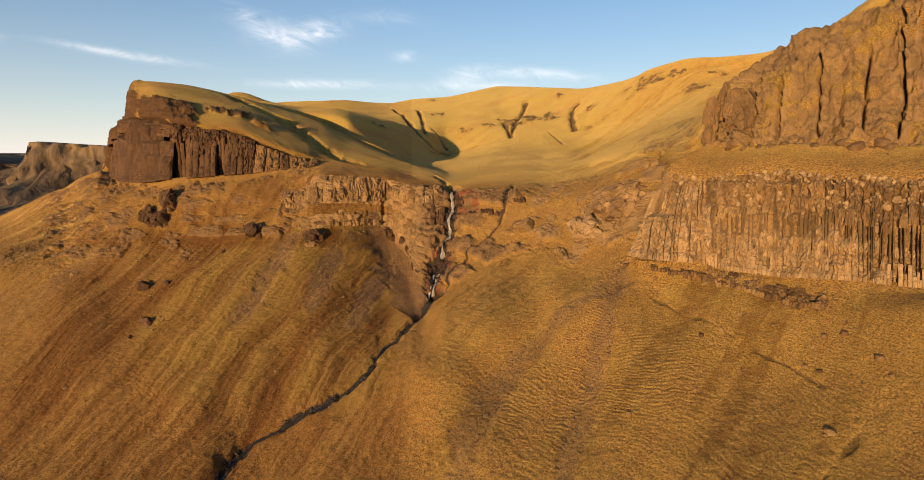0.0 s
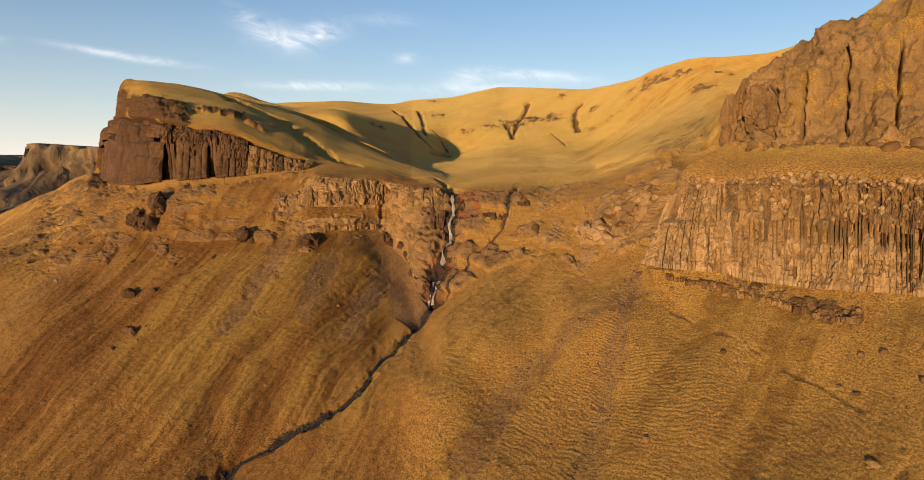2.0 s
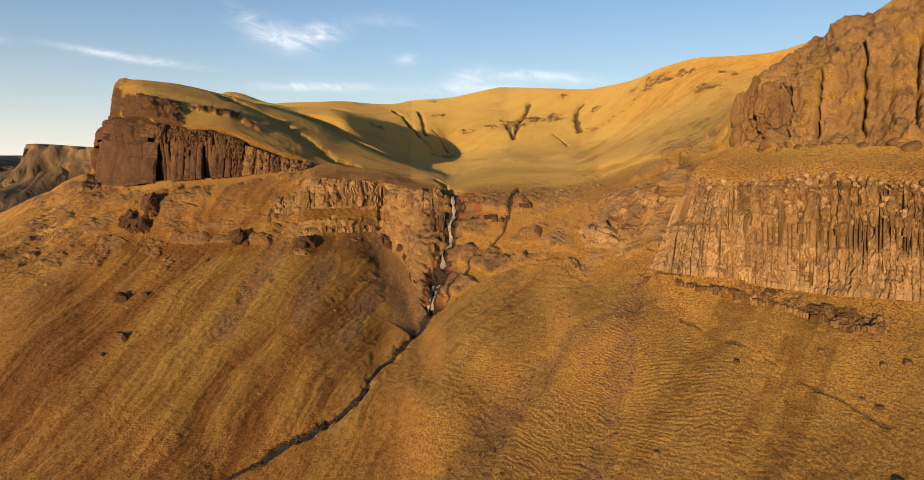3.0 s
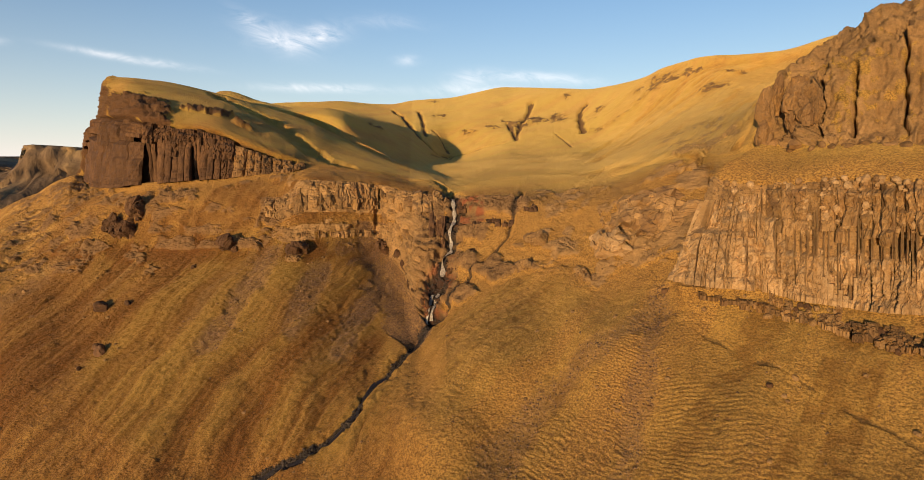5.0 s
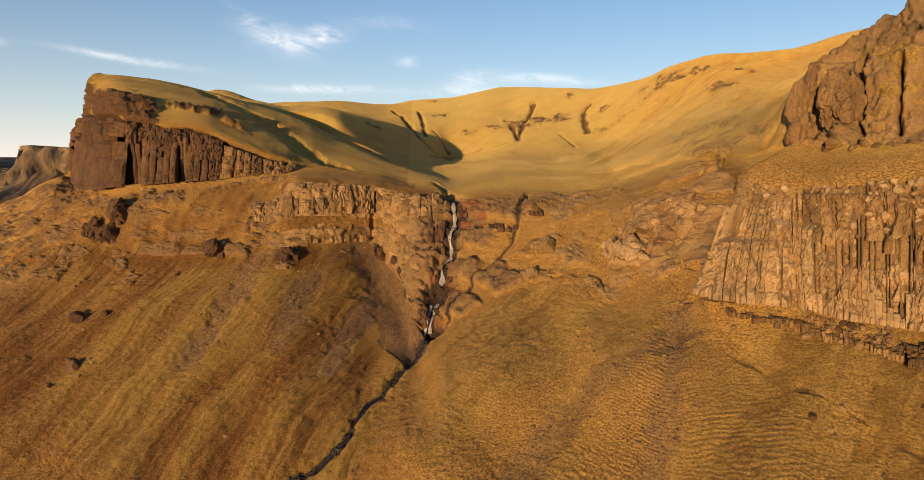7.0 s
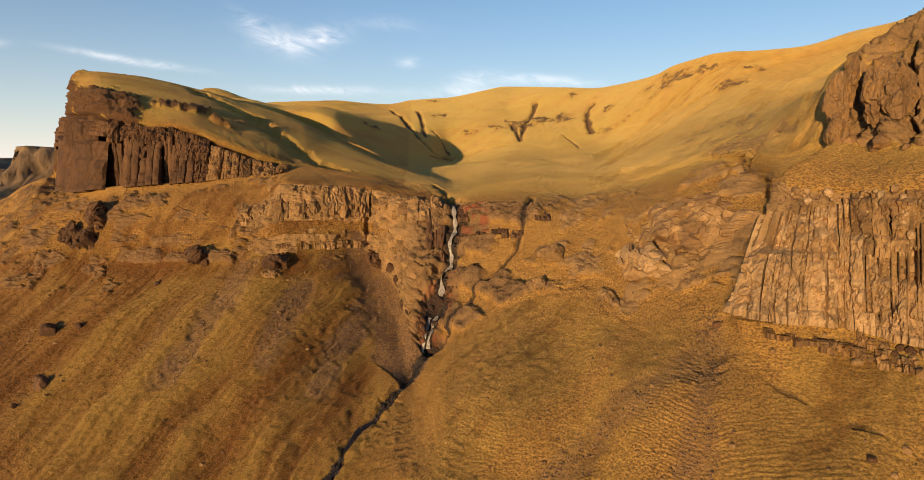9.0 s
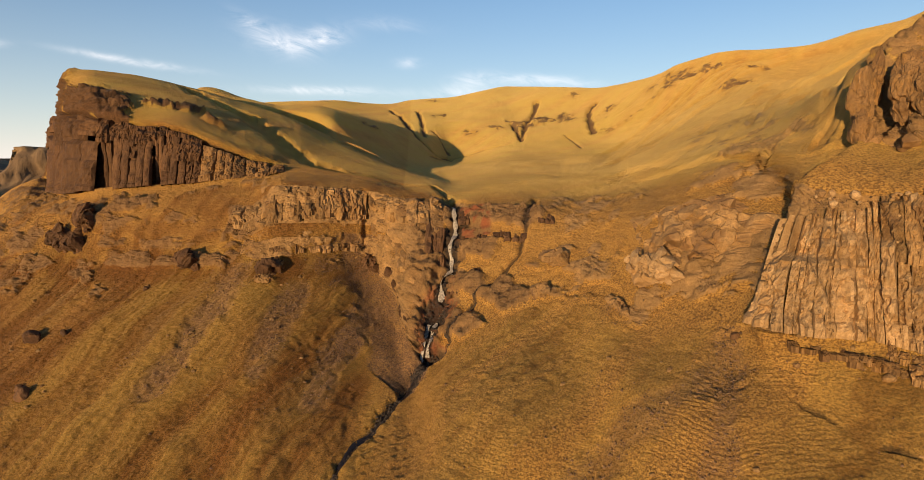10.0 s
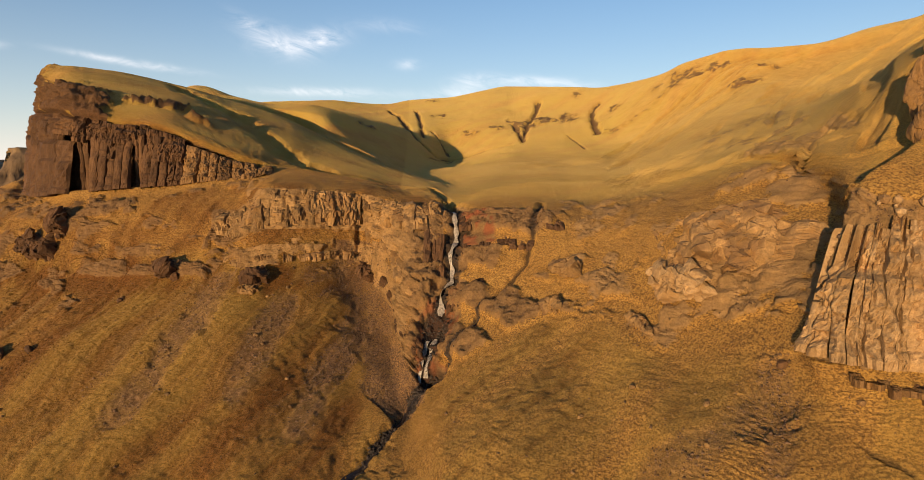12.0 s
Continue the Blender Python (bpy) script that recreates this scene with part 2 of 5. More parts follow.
def far_material():
    m, nt, b = surface("far_plateau", 0.95)
    big = noise_at(nt, 60, 6, 0.65, (1, 1, 0.5))
    c = ramp(nt, big, [(0.3, (0.08, 0.05, 0.028)), (0.5, (0.17, 0.105, 0.055)), (0.7, (0.32, 0.2, 0.085))])
    c = mixed(nt, attr(nt, "rock"), c, ramp(nt, noise_at(nt, 30, 5, 0.7, (1, 1, 0.2)), [(0.35, (0.05, 0.034, 0.024)), (0.65, (0.17, 0.11, 0.066))]))
    nt.links.new(c, b.inputs["Base Color"])
    bumped(nt, b, big, 0.7, 12.0)
    return m


HILLSIDE = ground_material()
TUFTS, MEADOW = tuft_material("slope_tufts", 0.55), tuft_material("meadow_tufts", 0.3)
TAN_ROCK, BROWN_ROCK, GREY_ROCK = rock_material("tan_basalt", TAN, 0.3, 0.35, 0.3, (0.30, 0.165, 0.062), 0.16), rock_material("red_brown_basalt", BROWN, 0.12, 0.3, 0.6, (0.165, 0.08, 0.033)), rock_material("weathered_basalt", GREY, 0.5, 0.5, 0.5, (0.17, 0.085, 0.034))
BLUFF_ROCK = rock_material("bluff_basalt", (0.27, 0.143, 0.052), 0.55, 0.45, 0.4, (0.16, 0.08, 0.03))
SCREE_STONE, DARK_STONE = stone_material("scree_stone", SCREE_TONE), stone_material("stream_stone", (0.05, 0.035, 0.025))
STREAM_WATER = water_material("stream_water", (0.022, 0.016, 0.012), 0.3, 2.5)
WHITE_WATER = water_material("white_water", (0.36, 0.29, 0.215), 0.4, 2.2)
FAR_ROCK = far_material()


# ---- numbers in space ----
def hashed(i, j, k, seed):
    h = (i * 374761393 + j * 668265263 + k * 1274126177 + seed * 974634777) & 0xFFFFFFFF
    h = ((h ^ (h >> 13)) * 1103515245) & 0xFFFFFFFF
    h = ((h ^ (h >> 16)) * 69069) & 0xFFFFFFFF
    return ((h ^ (h >> 15)) & 0xFFFFFF) / 16777215.0


def value_noise(x, y, z, seed=0):
    """Smooth noise from -1 to 1 at a spacing of 1, for arrays of places."""
    x, y, z = np.broadcast_arrays(np.asarray(x, float), np.asarray(y, float), np.asarray(z, float))
    i, j, k = (np.floor(q).astype(np.int64) for q in (x, y, z))
    fx, fy, fz = x - i, y - j, z - k
    sx, sy, sz = (q * q * q * (q * (q * 6 - 15) + 10) for q in (fx, fy, fz))
    total = 0.0
    for a in (0, 1):
        for b in (0, 1):
            for c in (0, 1):
                w = (sx if a else 1 - sx) * (sy if b else 1 - sy) * (sz if c else 1 - sz)
                total = total + w * hashed(i + a, j + b, k + c, seed)
    return total * 2 - 1


def fbm(x, y, z, size, octaves=4, seed=0, gain=0.5):
    total, amp = 0.0, 1.0
    for o in range(octaves):
        s = 2.03 ** o / size
        total = total + amp * value_noise(x * s + 7.3 * o, y * s - 3.1 * o, z * s + 1.7 * o, seed + o)
        amp *= gain
    return total


def cells(x, y, z, size, seed=0, tall=1.0):
    """Broken blocks: one value from -1 to 1 for each cell of a bent lattice."""
    bend = 0.45 * size
    i, j, k = ((q + bend * value_noise(x / size * 0.7, y / size * 0.7, z / size * 0.7, seed + n)) / s for n, (q, s) in enumerate(((x + 0.3 * y, size), (y - 0.3 * x, size), (z, size * tall))))
    return hashed(np.floor(i).astype(np.int64), np.floor(j).astype(np.int64), np.floor(k).astype(np.int64), seed) * 2 - 1


def smooth(a, b, x):
    q = np.clip((x - a) / (b - a), 0, 1)
    return q * q * (3 - 2 * q)


def pchip(xs, ys, x):
    """A curve through points that never swings past them. ys may have further axes behind the first."""
    xs, ys, x = np.asarray(xs, float), np.asarray(ys, float), np.asarray(x, float)
    h = np.diff(xs)
    h = h.reshape(-1, *[1] * (ys.ndim - 1))
    d = np.diff(ys, axis=0) / h
    m = np.zeros_like(ys)
    a, b = d[:-1], d[1:]
    wa, wb = 2 * h[1:] + h[:-1], h[1:] + 2 * h[:-1]
    same = a * b > 0
    with np.errstate(divide="ignore", invalid="ignore"):
        m[1:-1] = np.where(same, (wa + wb) / (wa / a + wb / b), 0)
    m[0], m[-1] = d[0], d[-1]
    i = np.clip(np.searchsorted(xs, x, side="right") - 1, 0, len(xs) - 2)
    hh = h[i]
    t = ((x - xs[i])).reshape(-1, *[1] * (ys.ndim - 1)) / hh
    return (2 * t**3 - 3 * t**2 + 1) * ys[i] + (t**3 - 2 * t**2 + t) * hh * m[i] + (-2 * t**3 + 3 * t**2) * ys[i + 1] + (t**3 - t**2) * hh * m[i + 1]


# ---- the lie of the land: lines along its breaks of slope, from west to east (station, x, y, z) ----
VALLEY_BACK = [
    (-6.0, -420, -200, -84), (3.4, -150, -220, -80), (8.0, 60, -220, -70), (16.0, 230, -200, -20), (24.0, 360, -150, 40),
]
VALLEY = [
    (-6.0, -380, 60, -84), (0.0, -130, 45, -80), (3.4, -62, 48, -76), (8.0, 2, 45, -67), (13.0, 46, 38, -46), (15.7, 66, 28, -40),
    (24.0, 190, -60, 0),
]
SLOPE_LOW = [
    (-6.0, -380, 140, -81), (-2.0, -155, 130, -69), (0.0, -95.3, 122.5, -63.5), (2.0, -68.0, 117.3, -60.8), (3.3, -51.3, 114.0, -59.1), (4.0, -44.4, 116.6, -60.5),
    (6.0, -19.0, 103.9, -53.8), (7.84, 0.0, 94.4, -48.9), (10.0, 18.6, 87.0, -45.1), (13.0, 39.9, 78.0, -40.4), (15.7, 54.6, 70.0, -36.3), (20.0, 75, 45, -36),
    (24.0, 150, -30, 0),
]
SLOPE_MID_WEST = [
    (-6.0, -400, 190, -79), (-2.0, -190, 175, -58), (0.0, -119.6, 157.0, -50.3), (1.83, -91.2, 156.8, -44.6), (3.4, -59.7, 138.0, -48.8), (4.7, -42.8, 140.0, -47.7),
    (5.68, -27.4, 130.0, -48.0), (6.4, -18.3, 131.0, -43.3),
]
SLOPE_MID_EAST = [
    (7.59, -2.8, 117.0, -36.3), (8.53, 7.7, 115.0, -39.1), (9.79, 20.3, 107.0, -36.4), (11.0, 30.8, 100.0, -34.0), (12.5, 44.0, 97.0, -33.0), (14.0, 53.9, 90.0, -29.7),
    (15.7, 62.2, 81.5, -26.1), (20.0, 88, 58, -24), (24.0, 160, -10, 10),
]
SLOPE_UPPER_WEST = [
    (-6.0, -420, 230, -76), (-2.0, -225, 215, -50), (0.0, -142.0, 188.9, -38.1), (1.76, -109.2, 188.0, -32.5), (2.55, -90.4, 178.6, -33.1), (3.4, -73.5, 173.0, -31.6),
    (4.45, -54.8, 169.0, -31.5), (5.4, -40.1, 172.0, -29.7), (6.2, -27.6, 176.0, -30.4), (6.8, -16.5, 165.0, -34.9),
]
SLOPE_UPPER_EAST = [
    (7.15, -10.3, 155.0, -37.4), (7.6, -3.2, 137.0, -31.7), (8.25, 5.0, 126.0, -29.8), (9.09, 15.5, 129.0, -28.6), (9.68, 21.5, 121.6, -25.6), (10.45, 28.6, 114.0, -25.2),
    (11.02, 35.6, 116.8, -23.4), (12.2, 45.3, 108.0, -25.5), (13.7, 55.3, 98.0, -24.1), (14.8, 61.6, 92.0, -21.3), (15.7, 65.7, 87.0, -19.3), (20.0, 95, 66, -16),
    (24.0, 165, -2, 16),
]
LOWER_FOOT_WEST = [
    (-6.0, -440, 260, -72), (-2.0, -255, 250, -44), (0.0, -160.8, 215.6, -27.9), (1.0, -144.2, 222.0, -25.5), (1.76, -119.5, 207.0, -22.8), (2.4, -104.8, 203.0, -21.8),
    (3.0, -91.4, 199.0, -21.0), (4.33, -63.8, 191.5, -20.2), (5.16, -47.8, 188.0, -20.5), (5.9, -35.5, 193.0, -20.4), (6.55, -24.6, 201.0, -21.4), (6.9, -17.2, 192.0, -25.8),
]
LOWER_FOOT_EAST = [
    (7.2, -10.2, 167.0, -32.1), (7.42, -6.6, 163.5, -33.0), (7.7, -2.2, 162.0, -29.6), (8.61, 11.9, 163.0, -21.9), (9.22, 20.0, 152.0, -19.7), (9.65, 24.5, 142.0, -21.1),
    (10.3, 31.7, 130.0, -18.7), (10.83, 33.8, 127.8, -18.2), (10.92, 34.6, 125, -17.6), (11.05, 34.4, 122.6, -17.7), (12.0, 46.6, 117.5, -18.0), (13.1, 55.0, 109.5, -18.5),
    (14.38, 62.5, 100.0, -17.7), (15.7, 70.0, 93.0, -17.5), (20.0, 100, 74, -13), (24.0, 170, 6, 20),
]
LOWER_TOP_WEST = [
    (-6.0, -450, 280, -70), (-2.0, -280, 285, -42), (0.0, -222.7, 300.0, -26.8), (1.0, -183.9, 285.0, -15.2), (1.7, -141.8, 245.0, -11.9), (2.4, -111.3, 217.0, -10.1),
    (3.0, -94.9, 208.0, -9.7), (4.33, -67.4, 204.0, -6.5), (5.0, -53.8, 201.5, -6.4), (5.46, -44.7, 200.0, -1.7), (6.0, -34.9, 202.0, -1.9), (6.55, -24.9, 206.0, -2.7),
    (7.0, -16.1, 204.0, -4.6),
]
LOWER_TOP_EAST = [
    (7.42, -7.9, 201.0, -5.6), (7.65, -3.6, 199.0, -6.7), (8.0, 3.0, 198.0, -6.3), (8.61, 13.9, 192.0, -6.8), (9.22, 23.9, 184.0, -7.6), (9.65, 29.3, 172.0, -5.9),
    (10.3, 37.5, 156.0, -3.5), (10.83, 44.3, 149, -1.9), (10.92, 47.6, 143, -1.7), (11.05, 41.3, 130, -1.5), (12.0, 47.6, 122.0, -1.4), (13.1, 56.0, 113.5, -0.2),
    (14.38, 64.5, 105.0, -1.2), (15.7, 72.0, 97.5, -1.5), (20.0, 106, 78, -1), (24.0, 176, 10, 26),
]
BENCH_WEST = [
    (-6.0, -452, 290, -70), (-2.0, -290, 297, -42), (0.0, -244.6, 330.0, -24.8), (1.0, -204.7, 318.0, -10.4), (1.66, -176.3, 312.0, -0.8), (1.88, -158.2, 290.0, -3.2),
    (2.12, -138.2, 262.0, -4.1), (2.5, -116.4, 232.0, -3.9), (3.0, -98.4, 216.5, -2.4), (3.6, -85.9, 216.0, -1.6), (4.3, -71.7, 216.0, -0.6), (4.75, -62.6, 216.0, 0.4),
    (5.2, -53.2, 215.0, 0.8), (5.46, -48.4, 217.0, 1.4), (6.5, -27.6, 220.0, -0.4), (7.0, -17.5, 222.0, -2.0),
]
BENCH_EAST = [
    (7.42, -8.5, 216.0, -3.2), (7.65, -3.7, 208.0, -5.0), (8.0, 3.2, 212.0, -3.9), (8.61, 15.5, 215.0, -3.4), (9.22, 27.5, 212.0, -3.9), (9.98, 39.4, 196.0, -1.8),
    (10.5, 45.2, 166.0, 2.5), (10.83, 49.7, 162.0, 3.6), (11.12, 47.1, 137.0, 3.3), (12.15, 53.7, 133.5, 5.1), (12.73, 56.3, 123.5, 5.3), (13.54, 62.7, 118.0, 5.3),
    (14.65, 71.1, 112.0, 5.0), (15.7, 78.5, 107.0, 4.8), (20.0, 120, 88, 6), (24.0, 184, 18, 34),
]
UPPER_TOP_WEST = [
    (-6.0, -455, 300, -71), (-2.0, -300, 310, -44), (0.0, -252.0, 340.0, -24.9), (1.0, -212.4, 330.0, -10.5), (1.6, -181.1, 318.0, -1.2), (1.72, -174.2, 314.0, 15.2),
    (1.84, -163.0, 300.0, 19.5), (2.05, -145.5, 276.0, 21.7), (2.35, -126.5, 248.0, 20.6), (2.95, -101.8, 224.0, 17.0), (3.3, -94.2, 223.0, 15.7), (4.0, -79.4, 222.0, 13.4),
    (4.4, -71.2, 222.0, 10.3), (4.8, -63.0, 222.0, 7.2), (5.2, -55.3, 224.0, 4.8), (5.46, -50.8, 228.0, 3.8), (6.5, -29.1, 232.0, 0.9), (7.0, -18.3, 232.0, -1.3),
]
UPPER_TOP_EAST = [
    (7.42, -9.0, 228.0, -2.3), (7.65, -4.0, 222.0, -3.3), (8.0, 3.5, 232.0, -2.6), (8.61, 17.7, 245.0, -0.7), (9.3, 34.2, 250.0, 0.0), (9.98, 47.3, 236.0, 0.9),
    (10.95, 50.0, 172.0, 5.3), (11.63, 56.5, 160.0, 8.3), (12.19, 58.8, 146.0, 16.1), (12.5, 61.5, 143.0, 20.5), (13.0, 67.4, 142.0, 24.4), (13.95, 75.4, 135.0, 29.3),
    (14.63, 82.4, 133.0, 32.1), (15.2, 88.3, 132.0, 35.3), (15.7, 91.2, 128.0, 37.3), (20.0, 150, 100, 45), (24.0, 210, 30, 60),
]
CREST_WEST = [
    (-6.0, -460, 330, -73), (-2.0, -310, 335, -52), (0.0, -259.4, 350.0, -26.3), (1.0, -218.9, 340.0, -12.1), (1.65, -184.3, 328.0, 0.0), (1.74, -177.0, 322.0, 17.3),
    (2.05, -154.2, 296.0, 24.1), (2.14, -147.3, 286.0, 34.2), (2.28, -141.2, 278.0, 38.0), (3.0, -129.6, 290.0, 38.6), (4.0, -106.6, 300.0, 34.5), (4.5, -92.9, 300.0, 30.7),
    (5.0, -78.6, 298.0, 26.4), (5.45, -65.8, 296.0, 21.9), (5.89, -53.1, 292.0, 15.7), (6.4, -38.2, 284.0, 9.0), (7.0, -20.6, 262.0, 2.2),
]
CREST_EAST = [
    (7.42, -9.6, 244.0, -0.9), (7.65, -4.3, 240.0, -2.0), (8.0, 3.8, 250.0, -0.7), (8.61, 19.8, 275.0, 2.6), (9.3, 39.6, 290.0, 4.9), (9.98, 57.0, 285.0, 6.9),
    (10.95, 66.7, 230.0, 10.7), (11.63, 72.3, 205.0, 14.4), (12.19, 82.8, 209.0, 18.8), (13.0, 97.8, 215.0, 25.2), (13.95, 103.1, 205.0, 27.5), (14.8, 150, 190, 62),
    (15.7, 150, 160, 66), (20.0, 190, 120, 62), (24.0, 230, 50, 70),
]
HOLLOW_WEST = [
    (-6.0, -480, 420, -76), (-2.0, -330, 400, -72), (1.2, -250, 370, -50), (2.2, -170, 350, 12), (4.0, -114, 322, 22), (4.5, -99.8, 322.0, 30.6),
    (5.0, -84.4, 320.0, 26.0), (5.45, -71.2, 320.0, 19.6), (6.0, -52.0, 300.0, 13.5), (6.5, -37.7, 298.0, 7.6), (6.9, -25.7, 290.0, 2.8), (7.19, -18.3, 300.0, 1.8),
]
HOLLOW_EAST = [
    (7.42, -12.5, 318.0, 2.9), (7.75, -2.6, 308.0, 3.2), (8.61, 22.8, 318.0, 6.7), (9.3, 45.0, 330.0, 9.2), (10.0, 68.6, 340.0, 12.7), (11.13, 100.9, 330.0, 25.0),
    (12.0, 117.6, 305.0, 30.4), (13.0, 134.6, 300.0, 34.2), (14.4, 164.0, 290.0, 47.3), (15.7, 190, 250, 75), (20.0, 230, 150, 72), (24.0, 250, 60, 72),
]
FAR_LOW_WEST = [
    (-6.0, -490, 540, -78), (-2.0, -340, 520, -74), (1.2, -230, 450, 10), (3.0, -170, 440, 25), (4.0, -122.6, 345.0, 40.6), (4.5, -106.7, 345.0, 37.8),
    (4.9, -90.5, 329.0, 32.0), (5.2, -81.5, 327.0, 29.4), (5.5, -72.0, 325.0, 27.8), (5.91, -58.0, 318.0, 24.6), (6.45, -45.3, 345.0, 19.8), (6.91, -32.6, 372.0, 15.4),
]
FAR_LOW_EAST = [
    (7.31, -20.0, 399.5, 12.3), (7.6, -9.4, 422.0, 10.2), (7.8, -1.6, 420.0, 11.2), (8.61, 28.8, 400.0, 16.3), (9.3, 53.8, 395.0, 17.6), (10.0, 80.5, 400.0, 22.3), (11.13, 119.0, 390.0, 38.1),
    (12.0, 142.2, 370.0, 47.6), (13.0, 173.8, 370.0, 51.8), (14.4, 206.6, 350.0, 65.9), (15.7, 260, 340, 110), (20.0, 270, 180, 80), (24.0, 270, 70, 74),
]
FAR_MID_WEST = [
    (-6.0, -500, 640, -80), (-2.0, -350, 600, -76), (3.0, -190, 520, 40), (5.0, -123.8, 470.0, 46.4), (6.0, -82.0, 480.0, 43.4),
]
FAR_MID_EAST = [
    (7.0, -37.9, 485.0, 38.6), (8.0, 7.1, 480.0, 39.0), (8.61, 33.3, 465.0, 35.7), (9.73, 78.1, 445.0, 36.2), (10.4, 100.9, 425.0, 42.3), (11.13, 127.5, 420.0, 58.2),
    (12.0, 153.2, 400.0, 63.4), (13.0, 190.2, 400.0, 66.5), (14.4, 231.3, 385.0, 78.7), (15.7, 290, 380, 130), (20.0, 300, 200, 86), (24.0, 290, 80, 76),
]
SKYLINE_WEST = [
    (-6.0, -510, 740, -82), (-2.0, -360, 700, -76), (3.0, -240, 640, 55), (4.8, -157.8, 560.0, 56.8), (5.4, -126.6, 560.0, 57.6), (6.0, -98.9, 580.0, 60.9),
    (6.6, -67.8, 590.0, 60.9),
]
SKYLINE_EAST = [
    (7.0, -46.7, 600.0, 65.2), (7.6, -13.3, 600.0, 67.9), (8.0, 9.0, 610.0, 73.5), (8.5, 38.4, 630.0, 81.6), (9.0, 64.3, 600.0, 77.2), (9.5, 85.9, 560.0, 70.5),
    (10.0, 105.8, 530.0, 67.2), (10.6, 124.8, 490.0, 67.9), (11.13, 136.4, 450.0, 70.5), (11.6, 145.2, 420.0, 71.8), (12.0, 156.8, 410.0, 71.6), (12.6, 179.3, 410.0, 73.0),
    (13.0, 196.6, 415.0, 75.8), (14.0, 223.8, 415.0, 84.0), (14.8, 248.3, 410.0, 89.3), (15.7, 310, 410, 138), (20.0, 330, 240, 95), (24.0, 310, 90, 80),
]
BEHIND = [
    (-6.0, -520, 840, -84), (-2.0, -370, 800, -80), (4.8, -200, 720, 50), (8.0, 20, 720, 62), (11.13, 190, 560, 68), (13.0, 290, 520, 80),
    (15.7, 400, 480, 110), (20.0, 450, 300, 90), (24.0, 400, 100, 75),
]
FAR_BACK = [
    (-6.0, -540, 1000, -92), (-2.0, -400, 1000, -92), (8.0, 40, 1000, -92), (15.7, 700, 800, -92), (24.0, 800, 100, -92),
]
GUIDES = (
    VALLEY_BACK,
    VALLEY,
    SLOPE_LOW,
    SLOPE_MID_WEST + SLOPE_MID_EAST,
    SLOPE_UPPER_WEST + SLOPE_UPPER_EAST,
    LOWER_FOOT_WEST + LOWER_FOOT_EAST,
    LOWER_TOP_WEST + LOWER_TOP_EAST,
    BENCH_WEST + BENCH_EAST,
    UPPER_TOP_WEST + UPPER_TOP_EAST,
    CREST_WEST + CREST_EAST,
    HOLLOW_WEST + HOLLOW_EAST,
    FAR_LOW_WEST + FAR_LOW_EAST,
    FAR_MID_WEST + FAR_MID_EAST,
    SKYLINE_WEST + SKYLINE_EAST,
    BEHIND,
    FAR_BACK,
)

ROWS_BETWEEN = (6, 30, 130, 140, 110, 120, 36, 110, 70, 30, 40, 64, 50, 6, 4)


def land_sheet(us, vs):
    """Places of the smooth land at stations us along the lines and at positions vs across them."""
    lines = np.stack([pchip([p[0] for p in g], [p[1:] for p in g], us) for g in GUIDES])
    sheet = pchip(np.arange(len(GUIDES)), lines, vs)
    # the stream's ravine lies further back than the swell of turf before it: pushed out along the camera's first sight
    # lines
    a, b = np.asarray(us, float)[None, :] - 6.7, np.asarray(vs, float)[:, None] - 3.35
    return sheet * (1 + 0.045 * np.exp(-(a / 0.5) ** 2 - (b / np.where(b < 0, 0.35, 0.6)) ** 2))[..., None]


us = np.concatenate([np.linspace(-6, -0.4, 30)[:-1], np.arange(-0.4, 16.0, 0.02), np.linspace(16.0, 24, 40)])
vs = np.concatenate([k + np.arange(n) / n for k, n in enumerate(ROWS_BETWEEN)] + [[len(ROWS_BETWEEN)]])


def grid_mesh(name, places, masks=None, material=None):
    rows, cols = places.shape[:2]
    me = bpy.data.meshes.new(name)
    idx = np.arange(rows * cols).reshape(rows, cols)
    quads = np.stack([idx[:-1, :-1], idx[:-1, 1:], idx[1:, 1:], idx[1:, :-1]], -1).reshape(-1, 4)
    me.vertices.add(rows * cols)
    me.vertices.foreach_set("co", places.reshape(-1).astype(np.float32))
    me.loops.add(quads.size)
    me.loops.foreach_set("vertex_index", quads.reshape(-1).astype(np.int32))
    me.polygons.add(len(quads))
    me.polygons.foreach_set("loop_start", np.arange(0, quads.size, 4, dtype=np.int32))
    me.update(calc_edges=True)
    me.polygons.foreach_set("use_smooth", np.ones(len(quads), dtype=bool))
    for key, m in (masks or {}).items():
        layer = me.attributes.new(key, "FLOAT", "POINT")
        layer.data.foreach_set("value", m.reshape(-1).astype(np.float32))
    if material:
        me.materials.append(material)
    return me


def normals_of(p):
    n = np.cross(np.gradient(p, axis=1), np.gradient(p, axis=0))
    return n / np.maximum(np.linalg.norm(n, axis=-1, keepdims=True), 1e-9)


